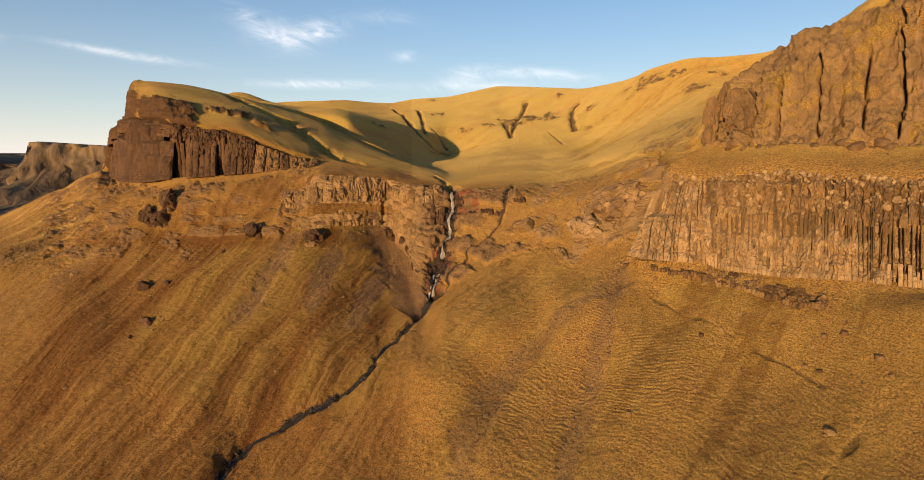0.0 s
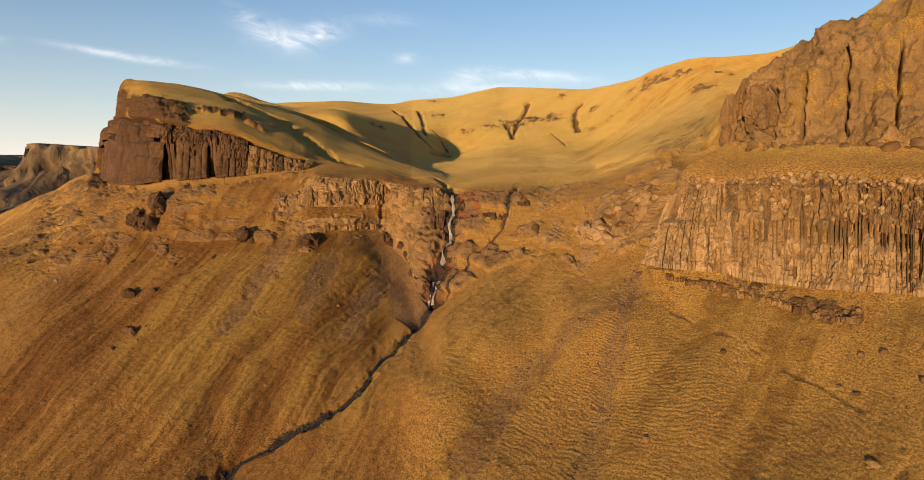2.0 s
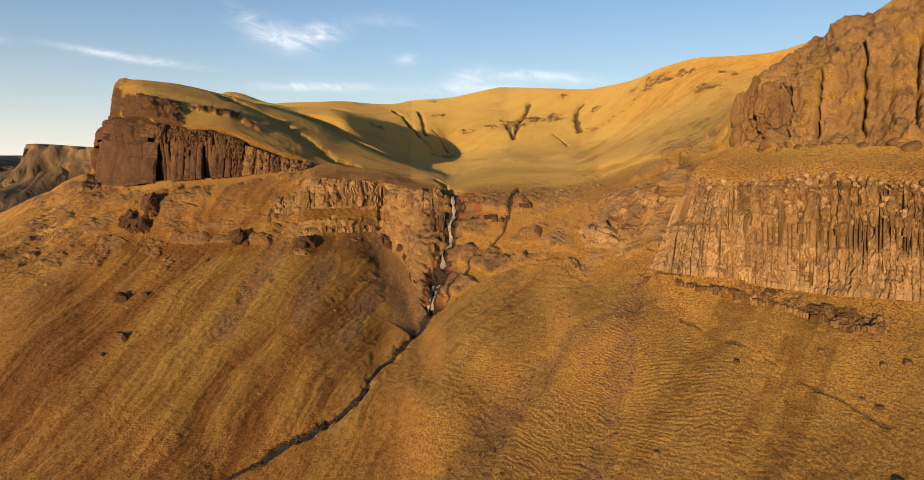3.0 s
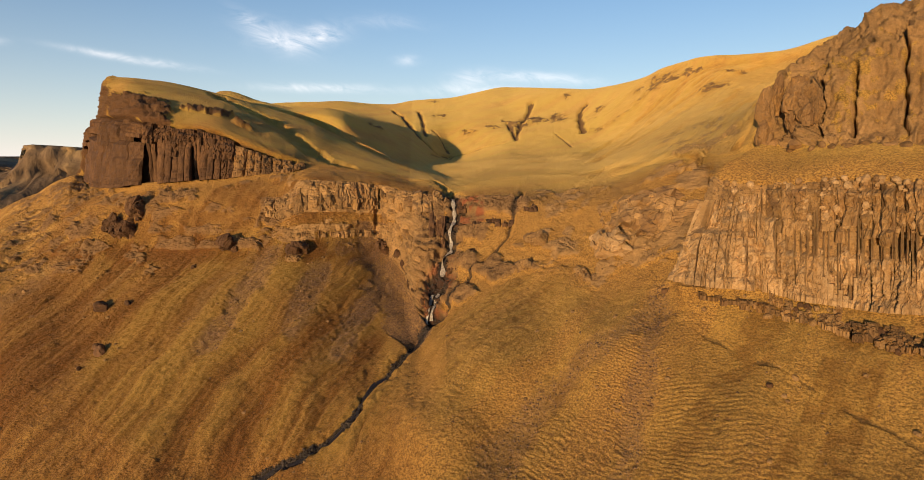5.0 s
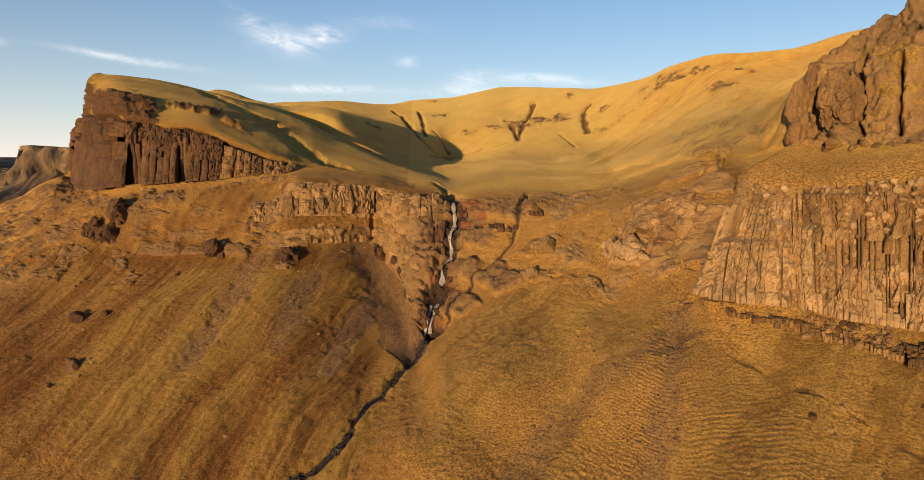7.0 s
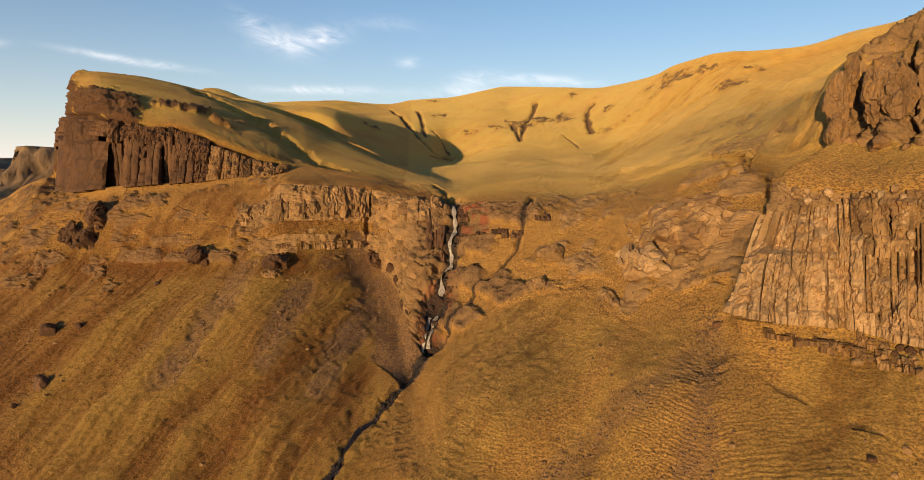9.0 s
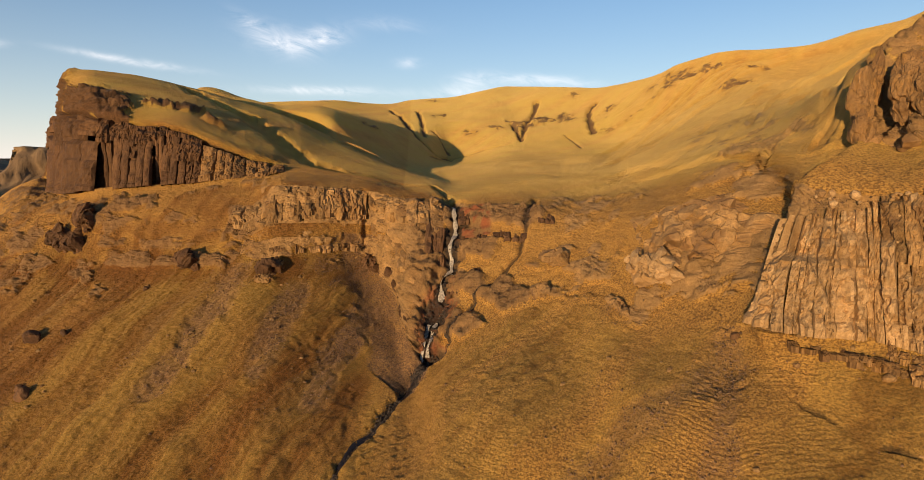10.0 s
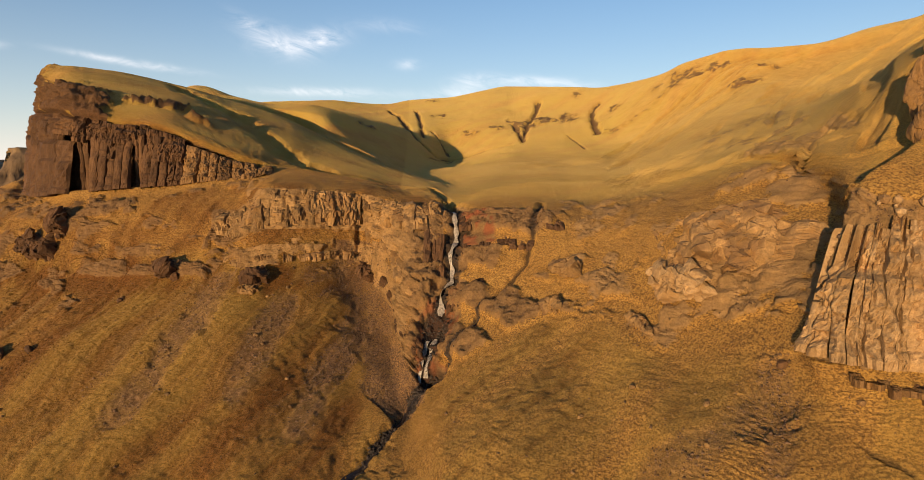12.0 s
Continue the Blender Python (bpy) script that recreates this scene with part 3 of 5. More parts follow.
# ---- the land ----
# courses over the land as (station, position across the guide lines)
STREAM = [(7.42, 5.04), (7.24, 4.71), (7.08, 3.9), (6.76, 3.36), (6.44, 3.18), (6.28, 3.04), (5.9, 3.0), (5.46, 2.87), (4.96, 2.6), (4.64, 2.44), (4.16, 2.33), (3.84, 2.2), (3.64, 2.05), (3.4, 1.9), (3.2, 1.5)]
FALLS = [(7.62, 6.9), (7.66, 6.1), (7.7, 5.8), (7.67, 5.7), (7.62, 5.58), (7.6, 5.48), (7.5, 5.4), (7.42, 5.26), (7.34, 5.15), (7.32, 4.95)]
EAST_GULLY = [(8.72, 6.6), (8.66, 6.17), (8.56, 5.68), (8.48, 5.47), (8.24, 5.34), (7.98, 5.27), (7.8, 5.2), (7.5, 5.05)]
SCREE_EAST = [(10.68, 4.97), (10.38, 4.36), (10.3, 3.8), (10.1, 3.15), (9.9, 2.57), (9.54, 2.0), (9.3, 1.6)]
SCREE_MIDDLE = [(10.4, 4.6), (10.0, 4.18), (9.4, 3.7), (8.86, 3.34), (8.46, 2.83), (8.0, 2.37), (7.7, 1.9)]
PATCH_EDGE = [(10.04, 4.19), (9.32, 3.52), (8.9, 3.16), (8.5, 2.8), (8.26, 2.3), (8.14, 2.0), (8.05, 1.6)]
CRACK = [(11.0, 4.02), (11.32, 3.86), (12.0, 3.79), (12.7, 3.49), (13.4, 3.14), (14.28, 2.75), (15.22, 2.57)]
TRACK = [(13.6, 1.7), (13.98, 2.0), (14.68, 2.25), (15.02, 2.45), (15.44, 2.7), (15.8, 2.95)]
CLEFT = [(10.6, 6.7), (10.94, 7.29), (11.3, 7.7), (11.7, 8.1)]
SCREE_FALL = [(6.5, 5.0), (6.6, 4.8), (6.76, 4.61), (6.96, 4.59), (7.1, 4.5), (7.05, 4.1)]
SCREE_WEST = [(4.92, 4.95), (4.48, 4.06), (4.12, 3.65)]
SHOULDER = [(11.02, 5.95), (11.14, 6.07), (11.42, 6.45), (11.65, 6.68), (11.9, 6.88), (12.1, 7.0)]
RIDGE_GULLY = [(4.0, 8.75), (4.12, 8.66), (4.82, 8.57), (5.4, 8.33), (6.02, 8.04)]
HOLLOW_STREAM = [(7.62, 6.9), (7.5, 7.4), (7.42, 7.9), (7.38, 8.3)]
SCREE_RUNS = ([(6.6, 4.75), (6.5, 4.2), (6.2, 3.75), (6.0, 3.5)], [(5.75, 4.6), (5.5, 4.1), (5.3, 3.7)], [(4.75, 4.5), (4.5, 4.1), (4.25, 3.75)])
# gullies of the hollow's back: course, width, depth
BACK_GULLIES = (([(6.68, 12.5), (6.9, 11.97), (7.12, 11.35), (7.34, 11.1), (7.58, 11.05)], 2.6, 2.2), ([(7.1, 12.4), (7.16, 12.0), (7.22, 11.5)], 2.0, 1.8), ([(7.34, 11.7), (7.48, 11.43), (7.58, 11.15)], 1.6, 1.4),
                ([(8.94, 12.4), (8.84, 12.17), (8.76, 12.03), (8.7, 11.7), (8.66, 11.3)], 3.0, 2.6), ([(8.55, 12.0), (8.6, 11.8), (8.66, 11.4)], 2.6, 2.2),
                ([(9.84, 12.44), (9.72, 12.28), (9.7, 11.95), (9.74, 11.43)], 3.0, 2.6), ([(9.3, 11.47), (9.44, 11.18), (9.54, 10.83)], 1.2, 1.0), ([(7.3, 10.9), (7.66, 11.05), (8.12, 11.15), (8.5, 11.22)], 1.8, 1.4))
BACK_STRIPE = [(10.85, 12.1), (10.36, 11.68), (9.9, 11.4)]
SLOPE_GULLY = [(11.75, 8.15), (11.4, 7.9), (11.1, 7.55), (10.95, 7.1), (10.74, 6.3)]


def plan(course):
    return np.array([land_sheet([u], [v])[0, 0] for u, v in course])


def sampled(course, step):
    """Places along a course, step metres apart, on a smooth curve through it."""
    p = plan(course)
    d = np.concatenate([[0], np.cumsum(np.linalg.norm(np.diff(p, axis=0), axis=1))])
    return pchip(d, np.array(course, float), np.arange(0, d[-1], step))


def away(x, y, course):
    """Distance in plan from a course, the side (right of its way: plus) and how far along it (0 to 1)."""
    p = plan(course)[:, :2]
    best, side, along = np.full(x.shape, 1e9), np.zeros(x.shape), np.zeros(x.shape)
    for k, (a, b) in enumerate(zip(p[:-1], p[1:])):
        d = b - a
        t = np.clip(((x - a[0]) * d[0] + (y - a[1]) * d[1]) / (d @ d), 0, 1)
        ox, oy = x - a[0] - t * d[0], y - a[1] - t * d[1]
        r = np.hypot(ox, oy)
        near = r < best
        best = np.where(near, r, best)
        side = np.where(near, np.sign(ox * d[1] - oy * d[0]), side)
        along = np.where(near, (k + t) / (len(p) - 1), along)
    return best, side, along


def within(q, a, b, edge):
    return smooth(a - edge, a, q) * (1 - smooth(b, b + edge, q))


def shape_land():
    p = land_sheet(us, vs)
    n = normals_of(p)
    U, V = np.broadcast_to(us[None, :], p.shape[:2]), np.broadcast_to(vs[:, None], p.shape[:2])
    x, y, z = p[..., 0], p[..., 1], p[..., 2]
    up = np.zeros(p.shape[:2])          # along the normal
    lift = np.zeros(p.shape[:2])        # straight up
    near = within(V, 1.0, 9.2, 0.4) * (1 - 0.75 * within(V, 8.2, 9.3, 0.15) * (1 - smooth(6.6, 7.2, U)))
    far = within(V, 9.6, 12.6, 0.4)
    slow = fbm(x, y, z, 24, 3, 11)
    mid = fbm(x, y, z, 6.5, 4, 21)
    small = fbm(x, y, z, 1.7, 3, 31, 0.6)
    lift += near * (0.5 * slow) + far * 2.2 * fbm(x, y, z, 60, 4, 15)
    # ribs and runnels down the western apron
    west = (1 - smooth(6.3, 7.0, U)) * within(V, 1.2, 4.9, 0.4) * smooth(-1, 0.2, U)
    across, down = 0.935 * x - 0.354 * y + 2.5 * slow, 0.354 * x + 0.935 * y
    rib = fbm(across, down * 0.05, 0 * x, 6.5, 4, 41, 0.6)
    fine_rib = fbm(across, down * 0.12, 0 * x, 2.4, 4, 43, 0.65)
    lift += west * (0.62 * rib + 0.2 * fine_rib - 0.2 * np.abs(mid))
    # eastern apron: low waves down the slope and stock paths along the contour
    east = smooth(7.0, 7.7, U) * within(V, 1.1, 4.75, 0.3)
    across_e, down_e = 0.667 * x - 0.745 * y, 0.745 * x + 0.667 * y
    lift += east * 0.55 * fbm(across_e, down_e * 0.12, 0 * x, 10, 3, 51)
    phase = (z + 1.1 * fbm(x, y, 0 * x, 13, 3, 61) + 0.2 * small) / 0.4
    left = np.interp(V, (1.6, 2.0, 2.3, 2.8, 3.16, 3.52, 4.19), (8.05, 8.14, 8.26, 8.5, 8.9, 9.32, 10.04))
    right = np.interp(V, (1.6, 2.0, 2.57, 3.15, 3.8, 4.36), (9.3, 9.54, 9.9, 10.1, 10.3, 10.38))
    terraced = smooth(-0.02, 0.08, U - left) * (1 - smooth(-0.08, 0.04, U - right))
    path_strength = np.clip(0.12 + 0.45 * fbm(x, y, 0 * x, 11, 3, 71) + 0.8 * terraced + 0.25 * within(U, 10.6, 16, 0.4) * (1 - smooth(3.4, 4.2, V)), 0.0, 1)
    tread = np.abs((phase % 1.0) - 0.5) * 2
    lift += east * path_strength * 0.19 * (tread - 0.5)
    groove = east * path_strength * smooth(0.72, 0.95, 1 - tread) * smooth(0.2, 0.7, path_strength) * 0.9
    # rock bands of the lower scarp
    band = within(U, 1.5, 9.3, 0.4) * within(V, 5.02, 5.97, 0.08)
    q = ((z + 26 + 1.1 * mid + 0.03 * x) / 6.6) % 1.0
    step = smooth(0.36, 0.44, q) * (1 - smooth(0.86, 0.99, q))
    patchy = smooth(-0.35, 0.25, fbm(x, y, z * 0.5, 12, 3, 81) + 0.7 * within(U, 5.0, 8.2, 0.4) * smooth(5.5, 5.7, V) - 0.35 * (1 - smooth(4.6, 5.2, U)))
    upper = within(U, 4.85, 7.45, 0.15)
    ledge = within(V, 5.5, 5.96, 0.03) + 0.8 * within(V, 5.15, 5.33, 0.04) * smooth(-0.1, 0.25, fbm(x, y, z, 9, 3, 83))
    rock = band * np.where(upper > 0.5, ledge, step * patchy)
    up += rock * np.where(upper > 0.5, 0.2 + 0.6 * (V < 5.45), 1.3)
    rift = within(U + 0.04 * mid, 6.48, 6.52, 0.03) * within(V, 5.3, 5.96, 0.15)
    up -= 1.6 * rift
    # rough outcrops on the upper western apron and east of the falls
    rough = within(U, 0.9, 3.2, 0.4) * within(V, 4.6, 6.7, 0.3) + within(U, 3.4, 5.2, 0.4) * within(V, 5.4, 6.6, 0.3) + 0.9 * within(U, 9.0, 10.9, 0.3) * within(V, 5.1, 6.6, 0.3)
    crag = 0.85 * rough * smooth(0.0, 0.35, fbm(x, y, z, 5.5, 4, 91, 0.6)) * (1 - 0.8 * band * step)
    chute = within(U, 6.75, 7.5, 0.15) * within(V, 5.02, 5.55, 0.06) * smooth(-0.4, 0.2, mid)
    up += chute * (0.6 + 0.9 * cells(x, y, z, 2.2, 28, 1.3))
    # the grassy, stony tier between the two ledges
    tier = within(U, 4.6, 7.4, 0.2) * within(V, 5.02, 5.55, 0.06) * (1 - 0.7 * rock)
    stones_in = smooth(-0.1, 0.35, fbm(x, y, z * 1.4, 3.6, 4, 97, 0.65))
    up += tier * (0.35 * mid + 0.5 * stones_in * (0.6 + cells(x, y, z, 1.5, 35, 1.3)))
    rock = np.maximum(np.maximum(np.maximum(rock, 0.9 * crag), 0.85 * chute), 0.75 * tier * stones_in)
    up += crag * (0.5 + 0.7 * np.abs(fbm(x, y, z, 3.0, 3, 95)))
    # cliffs: set back, since their columns and buttresses stand before them
    cols = smooth(10.93, 10.99, U) * within(V, 5.08, 6.0, 0.05)
    head = within(U, 1.66, 5.2, 0.1) * within(V, 7.0, 7.97, 0.05)
    bluff = smooth(12.05, 12.2, U) * within(V, 7.0, 8.0, 0.06)
    rock = np.maximum(rock, np.maximum(np.maximum(cols, head), bluff * np.clip(np.where(U < 12.95, 0.9, 0.68) + 0.3 * fbm(x, y, z, 9, 3, 173) + 0.35 * fbm(x, y, z, 1.6, 3, 171, 0.7), 0.15, 1)))
    face = fbm(x * 1.0, y * 1.0, z * 0.3, 2.6, 4, 101, 0.6)
    up += -0.7 * cols - 3.2 * head + bluff * (1.6 * fbm(x, y, z * 0.45, 8, 4, 111) + 0.9 * np.abs(face) - 0.6)
    brow = fbm(x, y, z, 7, 4, 121, 0.6)
    crown = within(U, 1.6, 4.4, 0.3) * smooth(7.9, 7.97, V) * (1 - smooth(0.0, 0.1, V - 8.3 - 0.12 * brow + 0.12 * smooth(2.4, 3.8, U)))
    knobs = crown * smooth(-0.45, -0.1, brow - 0.8 * smooth(2.8, 3.6, U))
    knobs = np.maximum(knobs, (1 - smooth(2.1, 2.45, U)) * smooth(1.6, 1.7, U) * within(V, 8.0, 8.93, 0.04))
    rock = np.maximum(rock, knobs * 0.9)
    up += knobs * (1.4 + 1.0 * cells(x, y, z, 3.0, 25, 1.2))
    up += rock * (0.45 * face + 0.2 * small + 0.28 * cells(x, y, z, 1.3, 5, 1.5) + 0.2 * cells(x, y, z, 0.7, 8, 1.3))
    up += bluff * 0.5 * cells(x, y, z, 2.6, 15, 1.8)
    for at, slant, wide, top in ((12.41, 0.39, 0.055, 7.75), (12.80, 0.4, 0.05, 7.7), (13.25, 0.2, 0.03, 7.5), (13.9, 0.1, 0.03, 7.7), (14.35, 0.2, 0.025, 7.6), (14.75, 0.35, 0.035, 7.7), (15.38, 0.3, 0.04, 7.8)):
        slot = 1 - smooth(0.4 * wide, wide, np.abs(U - at - slant * (V - 7.5) + 0.05 * mid + 0.03 * small))
        up -= 4.5 * bluff * slot * within(V, 7.05 + 0.1 * (at > 13), top, 0.06)
    up += (1 - rock) * near * (0.10 * mid + 0.07 * small)
    # tussocks, about as wide as high
    cell = np.minimum(np.linalg.norm(np.gradient(p, axis=1), axis=-1), np.linalg.norm(np.gradient(p, axis=0), axis=-1))
    nub = value_noise(x / 1.0, y / 1.0, z / 0.8, 191) + 0.8 * value_noise(x / 0.55, y / 0.55, z / 0.45, 193)
    up += (1 - rock) * within(V, 1.5, 12.5, 0.3) * np.minimum(cell, 0.5) * nub * np.where(V > 8.1, 0.14, np.where(V > 5, 0.34, 0.48)) * (1 - 0.85 * within(U, 6.4, 7.3, 0.15) * within(V, 3.7, 5.1, 0.2))
    # water courses, gullies, cracks
    wet, scree, rust = (np.zeros(p.shape[:2]) for _ in range(3))
    wob = 0.9 * mid + 0.5 * small

    def carve(course, wide, deep, sharp=1.0):
        d, side, along = away(x, y, course)
        d = np.maximum(d + 0.35 * wide * wob, 0)
        cut = 1 - smooth(0, wide, d)
        return -deep * cut**sharp, cut, side, along

    cut, c, _, along = carve(STREAM, 2.4, 1.2)
    bed = np.interp(along, np.linspace(0, 1, len(STREAM)), plan(STREAM)[:, 2])
    near_stream = (V < 5.1) & (V > 1.0) & (z < bed + 1.8)
    lift += np.where(near_stream, cut, 0)
    wet = np.maximum(wet, np.where(near_stream, smooth(0.5, 0.78, c), 0))
    cut, c, _, _ = carve(FALLS, 4.5, 1.5)
    on = within(V, 5.0, 6.9, 0.1)
    up += on * cut
    rock = np.maximum(rock, on * smooth(0.1, 0.5, c) * (1 - 0.3 * smooth(6.0, 6.2, V)))
    wet = np.maximum(wet, on * smooth(0.55, 0.85, c) * 0.85)
    face_r = within(U, 7.7, 8.1, 0.06) * within(V, 5.66, 6.06, 0.05)
    rock = np.maximum(rock, 0.8 * face_r)
    rust = np.maximum(rust, face_r * smooth(-0.3, 0.4, mid + 0.8 * small) * 0.75)
    rust = np.maximum(rust, on * 0.55 * smooth(0.1, 0.4, c) * within(V, 5.05, 5.4, 0.05) * smooth(-0.3, 0.2, small))
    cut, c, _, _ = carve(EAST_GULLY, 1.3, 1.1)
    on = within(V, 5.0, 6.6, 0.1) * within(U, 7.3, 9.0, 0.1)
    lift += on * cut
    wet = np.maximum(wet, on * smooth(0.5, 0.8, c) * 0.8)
    # crack, track and cleft are dry: the mask only darkens their bottoms
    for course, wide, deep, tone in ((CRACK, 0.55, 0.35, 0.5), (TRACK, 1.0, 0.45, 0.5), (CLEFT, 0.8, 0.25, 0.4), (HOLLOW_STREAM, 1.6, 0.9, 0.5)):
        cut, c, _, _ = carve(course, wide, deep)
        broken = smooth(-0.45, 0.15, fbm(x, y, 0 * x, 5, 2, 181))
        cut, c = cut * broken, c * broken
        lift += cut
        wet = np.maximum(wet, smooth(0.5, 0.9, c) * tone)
    gash = np.zeros(p.shape[:2])
    for course, wide, deep in BACK_GULLIES:
        cut, c, _, _ = carve(course, wide, deep)
        on = within(V, 10.6, 12.6, 0.1)
        lift += on * cut
        gash = np.maximum(gash, on * smooth(0.25, 0.65, c))
    rock = np.maximum(rock, 0.9 * gash)
    cut, c, _, _ = carve(SLOPE_GULLY, 1.5, 1.0)
    lift += within(V, 6.2, 8.4, 0.1) * within(U, 10.5, 12, 0.1) * cut
    cut, c, _, _ = carve(RIDGE_GULLY, 6.0, 2.2)
    lift += within(V, 8.0, 8.9, 0.1) * cut
    # scree
    for course, wide, on in ((SCREE_EAST, 2.0, (U > 9) & (V < 5)), (SCREE_MIDDLE, 3.0, (U > 7) & (V < 5)), (SCREE_FALL, 6.0, (U < 7.35) & (V < 5.4) & (V > 3.8)), (SCREE_WEST, 3.5, (U < 6) & (V < 5.1)), *((run, 3.0, (U < 7) & (V < 5)) for run in SCREE_RUNS)):
        d, _, _ = away(x, y, course)
        s = np.where(on, 1 - smooth(0.55 * wide, 1.25 * wide, d + wob * 1.2), 0)
        scree = np.maximum(scree, s * (0.75 + 0.25 * small) * np.where(U > 7.4, 0.6, 1.0))
        lift -= 0.3 * s
    thin = west * smooth(0.15, 0.5, fbm(across, down * 0.15, 0 * x, 7, 4, 131)) * smooth(3.2, 4.2, V)
    scree = np.maximum(scree, 0.45 * thin)
    d, side, _ = away(x, y, PATCH_EDGE)
    lift += np.where((side < 0) & (V < 4.3), 0.4 * np.exp(-d / 6.0) * smooth(0, 1.2, d), 0) * (1 - smooth(3.1, 3.8, V))
    d, side, _ = away(x, y, SHOULDER)
    lift += np.where((U > 10.8) & (V > 5.8) & (V < 7.3), np.where(side > 0, 1.8 * np.exp(-d / 4.0), 1.8 * (1 - smooth(0, 0.5, d)) - 3.4 * smooth(0, 0.5, d) * np.exp(-d / 5.0)) * smooth(10.98, 11.1, U) * (1 - smooth(12.1, 12.4, U)), 0)
    runnel = within(U, 10.0, 14.5, 0.5) * within(V, 7.6, 12.2, 0.4) * (1 - bluff)
    fall = fbm(U - 1.0 * (V - 10), 0.12 * (U + V), 0 * x, 0.42, 4, 155, 0.6)
    lift -= runnel * 1.6 * smooth(0.0, 0.6, fall)
    # broken bands and stony patches of the hollow's back
    ledge_line = 12.02 + 0.05 * np.sin(U * 5.0) + 0.04 * mid
    bands = within(U, 8.45, 9.95, 0.06) * (1 - smooth(0.06, 0.15, np.abs(V - ledge_line))) * smooth(-0.5, 0.1, fbm(x, y, z, 9, 3, 143))
    ragged = fbm(x, y, z * 1.5, 9, 4, 141, 0.65)
    for at, across_v, wu, wv in ((7.5, 12.17, 0.22, 0.1), (6.45, 11.2, 0.15, 0.12), (7.9, 11.68, 0.15, 0.1), (8.3, 11.83, 0.15, 0.08), (10.06, 12.2, 0.14, 0.09), (9.5, 12.55, 0.1, 0.06), (7.3, 12.68, 0.25, 0.05), (7.4, 11.5, 0.12, 0.1), (9.35, 12.17, 0.16, 0.09),
                                 (11.25, 11.95, 0.5, 0.17), (11.6, 12.15, 0.3, 0.15), (12.15, 11.7, 0.25, 0.08), (10.9, 12.3, 0.4, 0.2), (11.9, 11.2, 0.4, 0.15)):
        bands = np.maximum(bands, (1 - smooth(0.5, 1.3, np.hypot((U - at) / wu, (V - across_v) / wv))) * smooth(-0.15, 0.25, ragged))
    cut, c, _, _ = carve(BACK_STRIPE, 5.0, 0.6)
    stripe = within(V, 11.2, 12.3, 0.1) * smooth(0.1, 0.5, c) * smooth(-0.6, 0.2, ragged)
    back_rock = np.clip(bands + 0.55 * stripe, 0, 1)
    stony = within(U, 10.9, 11.75, 0.15) * within(V, 7.9, 9.3, 0.3) * smooth(-0.2, 0.3, fbm(x, y, z, 6, 4, 147))
    rock = np.maximum(rock, np.maximum(back_rock * np.clip(0.62 + 0.5 * fbm(x, y, z * 1.5, 3.5, 3, 149, 0.7), 0.2, 1), 0.6 * stony))
    up += stony * 0.5 * cells(x, y, z, 1.6, 27, 1.4)
    up += back_rock * (0.9 * np.abs(mid) + 0.7 * cells(x, y, z, 3.0, 29, 1.0))
    moss = np.clip(0.65 * within(U, 2.6, 6.6, 0.6) * within(V, 3.0, 5.1, 0.4) + 0.9 * within(V, 8.0, 9.0, 0.2) * (U < 7) + 0.4 * smooth(6.2, 7.0, V) * (U > 7) + 0.8 * smooth(9.8, 11.0, V) * (1 - smooth(9.8, 11, U)) + 0.4 * east, 0, 1)
    streak_e = fbm(across_e, down_e * 0.08, 0 * x, 5.0, 4, 151, 0.6)
    # brown growth; it also paints western apron and headland top dimmer for grazing sun
    brown = np.clip((1 - smooth(6.4, 7.6, U)) * (1 - smooth(2.6, 4.4, V)) + 0.85 * west, 0, 1) * np.clip(0.85 - 0.35 * rib, 0.4, 1) + 0.75 * within(U, -2, 7.2, 0.4) * within(V, 4.9, 6.5, 0.3) * np.clip(0.7 + 0.8 * mid, 0.2, 1) + 0.5 * within(V, 8.0, 9.0, 0.1) * (U < 7) * np.clip(0.6 + 0.9 * fbm(U, V * 9.0, 0 * x, 0.8, 3, 165, 0.6), 0.1, 1.2) + 0.5 * east * smooth(0.05, 0.6, streak_e)
    brown = brown + 0.4 * runnel * smooth(0.1, 0.6, fall)
    moss = np.clip(moss * (1 - 0.3 * brown) * np.clip(0.8 + 0.8 * np.where(U < 6.8, rib, streak_e), 0, 1.2), 0, 1)
    dark = np.clip(head + 0.2 * bluff + knobs * 0.8 + within(U, 0.8, 5, 0.4) * 0.6 + within(U, 7.2, 8.9, 0.1) * within(V, 5, 6.1, 0.1) * 0.45 + far * 0.7, 0, 1)
    brown = brown * (1 - 0.6 * scree) * np.clip(0.9 - np.where(U < 7, 0.35 * fine_rib, 0.7 * small), 0.2, 1.2)
    brown = brown * smooth(0.9, 1.9, U + 0.9 * (V < 4.4) * (4.4 - V))
    # far: the smooth sward of the upper slopes, painted lighter in place of grazing sunlight; pale: lighter streaks
    # along the contour
    plain = np.clip((1 - bluff) * np.where(U < 7, smooth(7.95, 8.25, V), smooth(6.3, 7.4, V)) * (1 - 0.5 * smooth(10.5, 11.2, U) * (1 - smooth(7.5, 8.5, V))), 0, 1)
    sweep = V + 0.56 * (U - 9.3)
    pale = within(V, 7.9, 11.0, 0.5) * smooth(7.3, 8.0, U) * smooth(0.05, 0.7, fbm(sweep, U * 0.3, 0 * x, 0.55, 3, 161, 0.6)) * 0.55
